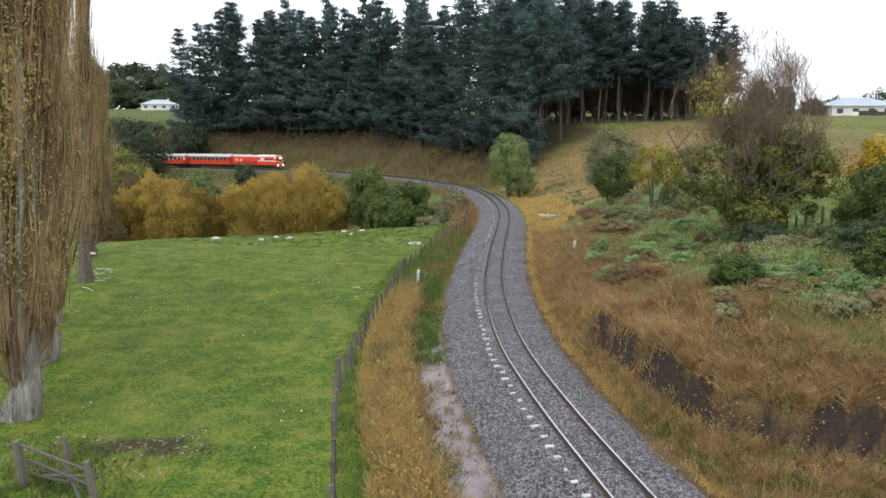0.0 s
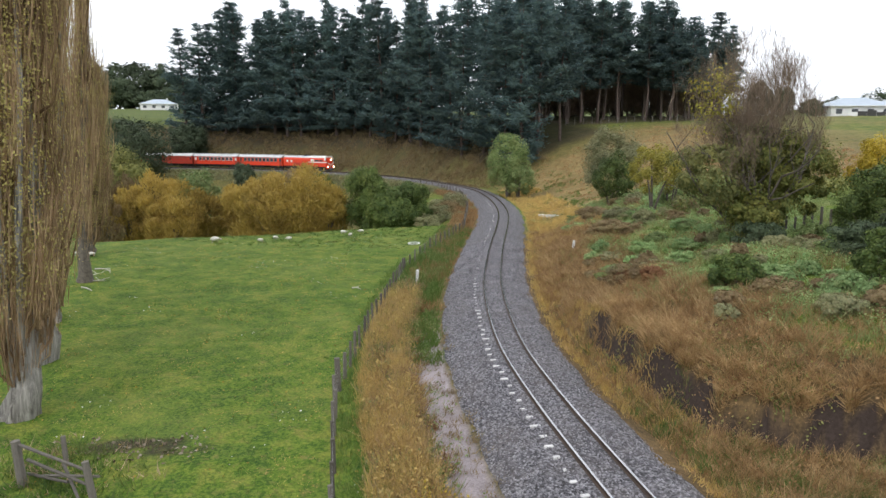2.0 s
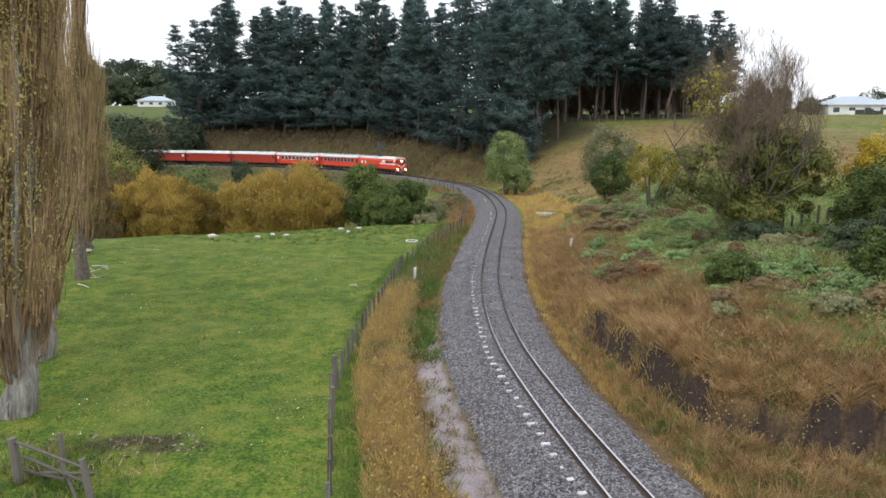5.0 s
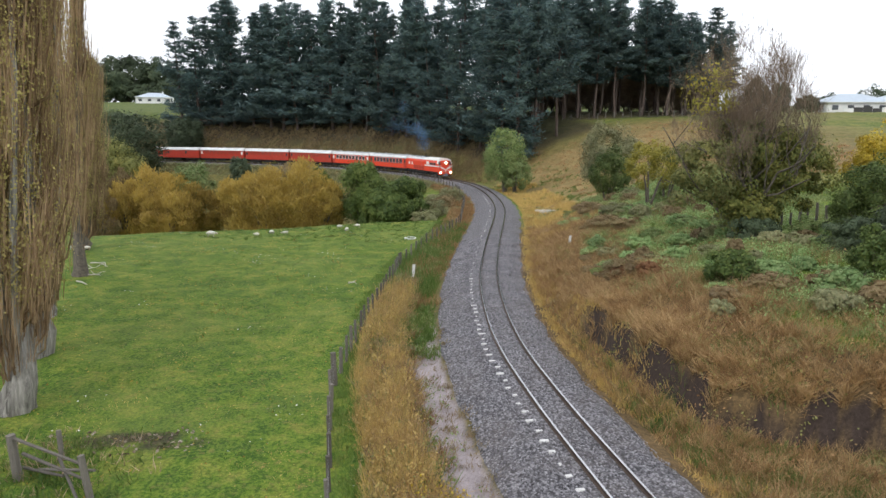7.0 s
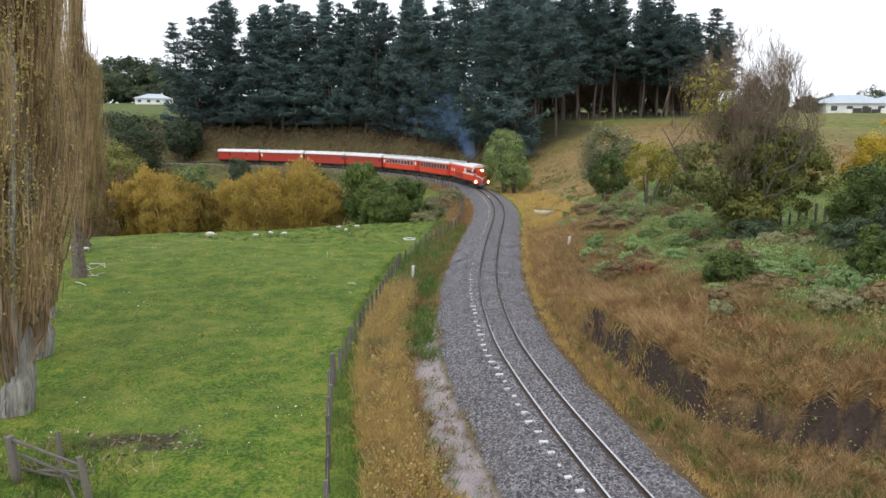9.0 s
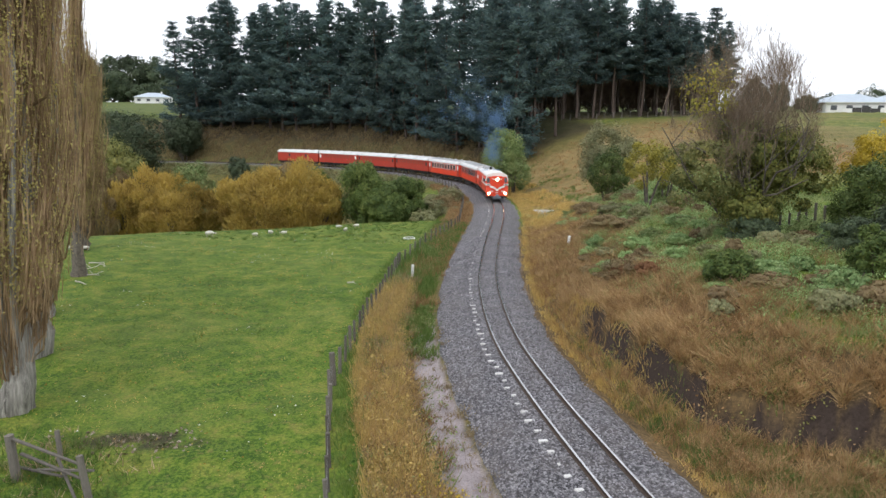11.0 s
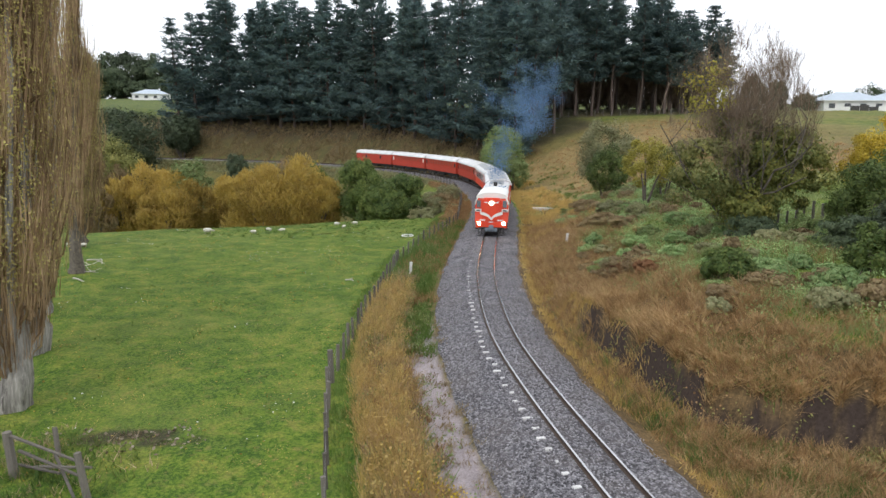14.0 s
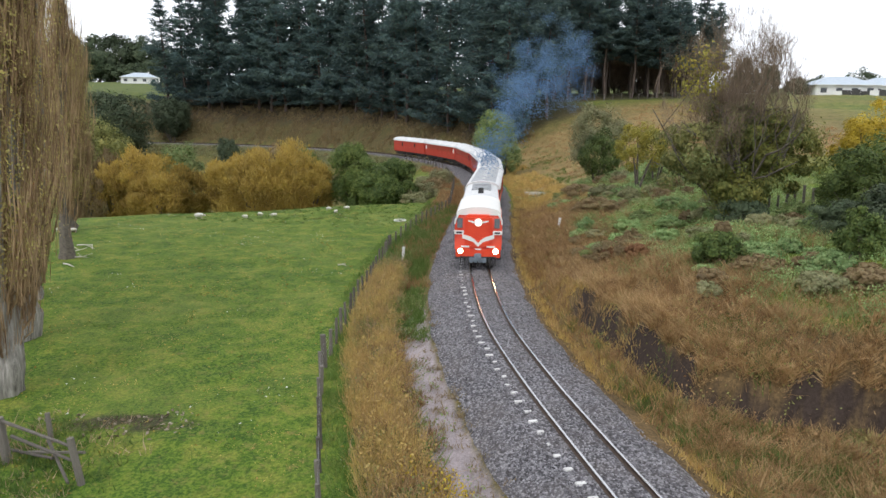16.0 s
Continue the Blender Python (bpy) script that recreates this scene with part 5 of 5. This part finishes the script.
def mat_lamp():
    m, n, l, b = material("lit_headlamp")
    b.inputs["Emission Color"].default_value = (1.0, 0.68, 0.34, 1)
    b.inputs["Emission Strength"].default_value = 22.0
    return m


LAMP = mat_lamp()
WHEELS = []


def profile_body(pts, y0, y1):
    """A length of body with the cross-section pts (x, z), closed at both ends."""
    bm = bmesh.new()
    a = [bm.verts.new((x, y0, z)) for x, z in pts]
    b = [bm.verts.new((x, y1, z)) for x, z in pts]
    n = len(pts)
    for i in range(n):
        bm.faces.new((a[i], a[(i + 1) % n], b[(i + 1) % n], b[i]))
    bm.faces.new(a[::-1])
    bm.faces.new(b)
    bmesh.ops.recalc_face_normals(bm, faces=bm.faces)
    return bm


def arch(w, z0, z1, n=12):
    return [(w * math.cos(math.pi * k / n), z0 + (z1 - z0) * math.sin(math.pi * k / n)) for k in range(n + 1)]


def bogie(parent, y, axles, r):
    bm = bmesh.new()
    ln = 0.75 * (len(axles) + 0.6)
    for sx in (-0.78, 0.78):
        box(bm, sx - 0.06, sx + 0.06, y - ln, y + ln, 0.38, 0.7, 0.03)
        for a in axles:
            box(bm, sx - 0.1, sx + 0.1, y + a - 0.16, y + a + 0.16, 0.28, 0.58, 0.02)
    box(bm, -0.75, 0.75, y - 0.2, y + 0.2, 0.45, 0.75)
    bg = part("bogie", bm, BLACK, parent)
    for a in axles:
        bm = bmesh.new()
        for sx in (-0.55, 0.55):
            rod(bm, (sx - 0.06, 0, 0), (sx + 0.06, 0, 0), r, r, 18)
            rod(bm, (sx * 0.9 - 0.015, 0, 0), (sx * 0.9 + 0.015, 0, 0), r + 0.03, r + 0.03, 18)
            rod(bm, (sx * 1.12, 0.0, r * 0.5), (sx * 1.14, 0, r * 0.5), 0.06, 0.06, 6)
        rod(bm, (-0.7, 0, 0), (0.7, 0, 0), 0.07, 0.07, 8)
        w = part("wheelset", bm, TREAD, bg)
        w.location = (0, y + a, r)
        WHEELS.append((w, (0, y + a, r), r))


def build_coach(label, windowed, van=False, roof_grey=False, ln=12.95, surround=None, pale=False):
    c = thing("railway_coach", Matrix(), label, "railway coach", "coaches of the train")
    h, w = ln / 2, 1.27
    part("body", profile_body([(-w, 0.95), (w, 0.95), (w, 2.95), (-w, 2.95)], -h, h), RED if windowed else DULL_RED, c)
    part("waist_rail", box(box(bmesh.new(), w, w + 0.025, -h, h, 1.72, 1.8), -w - 0.025, -w, -h, h, 1.72, 1.8), DULL_RED, c)
    part("roof", profile_body([(1.38, 2.86)] + arch(1.38, 2.95, 3.52) + [(-1.38, 2.86)], -h - 0.06, h + 0.06), ROOF_WHITE, c, "weathered white arched roof")
    if roof_grey:
        part("roof_walkway", profile_body([(x, z + 0.02) for x, z in arch(1.38, 2.95, 3.52)[3:10]] + [(-0.6, 3.38), (0.6, 3.38)], -h + 0.5, h - 0.5), ROOF_GREY, c, "grey roof covering with white edges")
    for k in range(5):
        yy = -h + 1.5 + k * (ln - 3) / 4
        part("roof_vent", rod(bmesh.new(), (0, yy, 3.48), (0, yy, 3.66), 0.13, 0.1, 8), ROOF_WHITE, c)
    part("underframe", box(bmesh.new(), -1.1, 1.1, -h, h, 0.72, 0.95), BLACK, c)
    part("battery_box", box(bmesh.new(), -1.0, 1.0, -1.4, 1.0, 0.35, 0.72, 0.03), BLACK, c)
    n = 0 if van else 9
    for sx in (-1, 1):
        for k in range(n):
            yy = -h + 1.9 + k * (ln - 3.8) / (n - 1)
            x0, x1 = sorted((sx * w, sx * (w + 0.02)))
            win = part("window", box(bmesh.new(), x0, x1, yy - 0.46, yy + 0.46, 1.86 if windowed else 2.05, 2.74, 0.008), surround or DULL_RED, c)
            x0, x1 = sorted((sx * (w + 0.022), sx * (w + 0.03)))
            part("pane", box(bmesh.new(), x0, x1, yy - 0.4, yy + 0.4, 1.92 if windowed else 2.1, 2.68), GLASS if windowed else BLIND, win)
        for yy in ((-h + 0.5, h - 0.5) if not van else (-2.5, 2.5)):
            x0, x1 = sorted((sx * w, sx * (w + 0.03)))
            dr = part("door", box(bmesh.new(), x0, x1, yy - 0.36, yy + 0.36, 1.0, 2.85, 0.01), DULL_RED, c)
            x0, x1 = sorted((sx * (w + 0.031), sx * (w + 0.045)))
            part("window", box(bmesh.new(), x0, x1, yy - 0.24, yy + 0.24, 1.95, 2.6), CREAM if pale else GLASS, dr, "pale door window" if pale else "dark door window")
    for ye in (-1, 1):
        y0, y1 = sorted((ye * h, ye * (h + 0.04)))
        part("end_door", box(bmesh.new(), -0.4, 0.4, y0, y1, 1.0, 2.9), BLACK, c)
        y0, y1 = sorted((ye * h, ye * (h + 0.3)))
        part("coupler", box(bmesh.new(), -0.15, 0.15, y0, y1, 0.6, 0.85, 0.03), BLACK, c)
    for yy in (-h + 2.1, h - 2.1):
        bogie(c, yy, (-0.85, 0.85), 0.38)
    return c


def build_loco():
    """A cab-forward diesel, 13.4 m long; its front is at +y."""
    e = thing("diesel_locomotive", Matrix(), "red diesel locomotive with white roof and chevron, headlights lit", "locomotive")
    f = 6.7
    part("underframe", box(bmesh.new(), -1.25, 1.25, -f, f - 0.3, 0.85, 1.1, 0.02), BLACK, e)
    part("fuel_tank", box(bmesh.new(), -1.05, 1.05, -2.0, 1.6, 0.35, 0.85, 0.08), BLACK, e)
    side = [(-1.3, 1.05), (1.3, 1.05), (1.33, 2.6), (1.2, 3.05), (-1.2, 3.05), (-1.33, 2.6)]
    part("engine_hood", profile_body(side, -f, 1.2), RED, e)
    part("hood_roof", profile_body([(1.22, 3.0)] + arch(1.22, 3.05, 3.42) + [(-1.22, 3.0)], -f + 0.1, 1.2), ROOF_WHITE, e, "white hood roof")
    for yy in (-5.2, -3.2):
        g = part("roof_grille", box(bmesh.new(), -0.7, 0.7, yy - 0.8, yy + 0.8, 3.36, 3.47, 0.03), ROOF_GREY, e)
        part("fan_guard", rod(bmesh.new(), (0, yy, 3.5), (0, yy, 3.54), 0.55, 0.55, 16), ROOF_GREY, g)
    part("exhaust_stack", rod(bmesh.new(), (0, -0.6, 3.35), (0, -0.6, 3.78), 0.2, 0.17, 12), BLACK, e)
    cab = [(-1.36, 1.05), (1.36, 1.05), (1.38, 2.65), (1.22, 3.1), (-1.22, 3.1), (-1.38, 2.65)]
    bm = profile_body(cab, 1.2, f)
    for v in bm.verts:
        if v.co.y > 5 and v.co.z > 2:
            v.co.y -= 0.42 * (v.co.z - 2.0)
    cb = part("cab", bm, RED, e)
    part("cab_roof", profile_body([(1.3, 3.02)] + arch(1.3, 3.1, 3.5) + [(-1.3, 3.02)], 1.1, f - 0.35), CREAM, e, "white curved cab roof")
    # nose: flat hood with rounded edges below the headlight
    part("nose", box(bmesh.new(), -0.78, 0.78, f - 0.8, f + 0.12, 1.1, 3.08, 0.14), RED, e)
    for sx in (-1, 1):
        # corner windows and their white surround
        fr = part("corner_pillar", profile_body([(sx * 1.2, 3.12), (sx * 1.4, 2.7), (sx * 1.4, 2.5), (sx * 1.33, 2.5), (sx * 1.3, 2.72), (sx * 1.1, 3.12)], f - 0.62, f - 0.2), CREAM, e, "white painted pillar edge")
        x0, x1 = sorted((sx * 0.92, sx * 1.24))
        bm = box(bmesh.new(), x0, x1, f - 0.36, f - 0.3, 2.3, 2.84, 0.01)
        for v in bm.verts:
            v.co.y += 0.42 * (2.86 - v.co.z)
        part("windscreen", bm, GLASS, e, "dark cab windscreen")
        x0, x1 = sorted((sx * 0.84, sx * 1.37))
        part("number_board", box(bmesh.new(), x0, x1, f - 0.06, f + 0.03, 1.94, 2.16, 0.02), CREAM, e, "white number board with dark bars")
        x0, x1 = sorted((sx * 0.94, sx * 1.26))
        part("number_bar", box(bmesh.new(), x0, x1, f + 0.032, f + 0.04, 2.0, 2.1), BLACK, e)
        # chevron wings
        pts = [(0.0, 1.24), (0.28, 1.52), (0.92, 1.74), (0.92, 1.97), (0.45, 1.84), (0.2, 1.68), (0.0, 1.48)]
        a = [(sx * x, z) for x, z in pts]
        part("chevron", profile_body(a, f + 0.122, f + 0.14), CREAM, e, "white painted chevron")
        x0, x1 = sorted((sx * 1.37, sx * 1.395))
        part("side_stripe", box(bmesh.new(), x0, x1, 1.2, f - 0.1, 1.94, 2.16), CREAM, e, "white side stripe")
        part("cab_door_panel", box(bmesh.new(), x0, x1, 2.0, 3.0, 2.22, 2.78, 0.01), CREAM, e, "white cab door top")
        part("cab_window", box(bmesh.new(), x0, x1, 3.3, 4.6, 2.24, 2.62, 0.01), GLASS, e)
        part("cab_window", box(bmesh.new(), x0, x1, 4.8, 5.6, 2.24, 2.62, 0.01), GLASS, e)
        for yy in (-5.4, -4.1):
            x2, x3 = sorted((sx * 1.33, sx * 1.36))
            part("side_vent", box(bmesh.new(), x2, x3, yy - 0.3, yy + 0.3, 1.9, 2.4, 0.01), CREAM, e, "pale side vent")
        for k in range(4):
            x2, x3 = sorted((sx * 1.32, sx * 1.345))
            part("hood_door", box(bmesh.new(), x2, x3, -3.4 + k * 1.1, -2.45 + k * 1.1, 1.2, 1.85, 0.01), DULL_RED, e)
        lp = part("headlight_housing", rod(bmesh.new(), (sx * 1.02, f - 0.1, 0.98), (sx * 1.02, f + 0.16, 0.98), 0.17, 0.17, 14), CREAM, e)
        part("lens", rod(bmesh.new(), (sx * 1.02, f + 0.161, 0.98), (sx * 1.02, f + 0.18, 0.98), 0.15, 0.13, 14), LAMP, lp, "lit lower headlight")
        x2, x3 = sorted((sx * 0.5, sx * 0.98))
        part("plate", box(bmesh.new(), x2, x3, f + 0.12, f + 0.135, 1.2, 1.3), CREAM, e)
        bm = rod(bmesh.new(), (sx * 1.3, f - 0.5, 0.45), (sx * 1.3, f - 0.5, 1.05), 0.025, 0.025, 6)
        box(bm, min(sx * 1.1, sx * 1.34), max(sx * 1.1, sx * 1.34), f - 0.7, f - 0.3, 0.42, 0.47)
        part("step", bm, BLACK, e)
    part("name_plate", box(bmesh.new(), -0.17, 0.17, f + 0.12, f + 0.135, 1.06, 1.14), CREAM, e)
    part("buffer_beam", box(bmesh.new(), -1.3, 1.3, f - 0.3, f + 0.1, 0.6, 1.1, 0.03), RED, e)
    lamp = part("headlight_housing", rod(bmesh.new(), (0, f - 0.2, 2.68), (0, f + 0.18, 2.68), 0.24, 0.24, 16), CREAM, e)
    part("lens", rod(bmesh.new(), (0, f + 0.181, 2.68), (0, f + 0.2, 2.68), 0.16, 0.13, 16), LAMP, lamp, "lit main headlight")
    for sx in (-1, 1):
        part("emblem_wing", profile_body([(sx * 0.24, 2.62), (sx * 0.6, 2.72), (sx * 0.6, 2.8), (sx * 0.24, 2.74)], f + 0.12, f + 0.135), CREAM, e)
    bm = bmesh.new()
    for k in range(9):
        x = -1.0 + k * 0.25
        rod(bm, (x, f + 0.05, 0.6), (x * 1.02, f + 0.32 - 0.1 * abs(x), 0.14), 0.035, 0.03, 6)
    box(bm, -1.05, 1.05, f - 0.05, f + 0.14, 0.55, 0.66)
    part("cowcatcher", bm, BLACK, e)
    bm = bmesh.new()
    box(bm, -0.2, 0.2, f + 0.05, f + 0.5, 0.52, 0.86, 0.05)
    box(bm, -0.5, 0.5, f + 0.1, f + 0.2, 0.3, 0.62, 0.03)
    part("coupler", bm, BEAM_GREY, e, "blue-grey steel coupler")
    for yy in (-4.2, 4.0):
        bogie(e, yy, (-1.35, 0, 1.35), 0.46)
    return e


LOCO = build_loco()
GAP = 13.65
COACHES = [build_coach("red wooden railway coach with white-edged grey roof", True, roof_grey=True, surround=ROOF_GREY), build_coach("red railway coach with pale windows and grey roof", True, roof_grey=True, surround=CREAM, pale=True),
           build_coach("faded red railway coach with white roof", False), build_coach("faded red railway coach with small windows", False),
           build_coach("red railway coach with white arched roof", False, pale=True), build_coach("red railway van with white roof at the end", False, van=True, ln=12.4)]


# ---- smoke ----
def mat_smoke():
    m, n, l, b = material("diesel_smoke")
    n.remove(b)
    d, g, half = n.new("ShaderNodeBsdfDiffuse"), n.new("ShaderNodeBsdfTranslucent"), n.new("ShaderNodeMixShader")
    c = ramp_of(n, l, n.new("ShaderNodeNewGeometry").outputs["Random Per Island"], ((0.0, (0.1, 0.19, 0.34)), (1.0, (0.2, 0.32, 0.5))))
    l.new(c, d.inputs["Color"])
    l.new(c, g.inputs["Color"])
    l.new(d.outputs[0], half.inputs[1])
    l.new(g.outputs[0], half.inputs[2])
    l.new(half.outputs[0], n["Material Output"].inputs["Surface"])
    return m


SMOKE = mat_smoke()
PUFFS = []


def build_smoke():
    """Wisps of fine soot; each leaves the exhaust at its own moment."""
    rng = np.random.RandomState(3)
    cloud = thing("exhaust_smoke", Matrix(), "thin blue diesel smoke drifting above the locomotive", "smoke")
    for k in range(36):
        born = 4.9 + 0.31 * k
        for j in range(4):
            n = int(np.interp(born, (5, 6, 11, 16), (260, 420, 480, 520)))
            q = np.clip(rng.normal(0, 0.5, (n, 3)), -1.15, 1.15)
            ob = put("puff", np_mesh("puff", *leaves(q, 0.05, rng, 0, 1.4)), SMOKE, cloud)
            w = rng.normal(size=3)
            PUFFS.append((ob, born + rng.uniform(-0.1, 0.1), w / np.linalg.norm(w) * rng.uniform(0.4, 1.3)))


build_smoke()


# ---- movement ----
FRONT = ((0.0, 162.3), (3.5, 132.7), (7.0, 102.9), (9.0, 84.2), (12.5, 51.1), (14.5, 34.2), (16.0, 22.3))
CURVE = np.polyfit([a for a, _ in FRONT], [b for _, b in FRONT], 3)


def front_at(t):
    return float(np.polyval(CURVE, t)) if t >= 0 else float(np.polyval(CURVE, 0)) - 8.4 * t


def on_rails(s, reach):
    """The pose of a vehicle whose middle is at s and whose bogies are reach apart; it faces the camera's end."""
    a, _ = on_line(s - reach / 2)
    b, _ = on_line(s + reach / 2)
    c, d = (a + b) / 2, a - b
    return pose(c[0], c[1], 0.005, 0, 0, math.degrees(math.atan2(-d[0], d[1])))


def motions():
    times = [0.25 * k for k in range(65)]
    walk(LOCO, [(t, on_rails(front_at(t) + 6.9, 8.2)) for t in times])
    for k, c in enumerate(COACHES):
        walk(c, [(t, on_rails(front_at(t) + 14.1 + GAP * (k + 0.5) - 0.3 - (0.4 if k == 5 else 0), 8.3)) for t in times])
    steps = [2 * k / 30 for k in range(241)]
    for w, place, r in WHEELS:
        walk(w, [(t, Matrix.Translation(place) @ Euler((-(front_at(0) - front_at(t)) / r, 0, 0)).to_matrix().to_4x4()) for t in steps])
    for ob, born, way in PUFFS:
        rows = []
        for t in times:
            a = max(0.0, t - born)
            p, _ = on_line(front_at(min(t, born)) + 7.3)
            k = 1.45 * a ** 0.75
            rows.append((t, pose(p[0] + 2.0 * a + way[0] * k, p[1] + way[1] * k, (2.25 if a == 0 else 4.3) + 6.6 * a / (1 + 0.45 * a) + way[2] * k * 1.1)))
        walk(ob, rows)


motions()
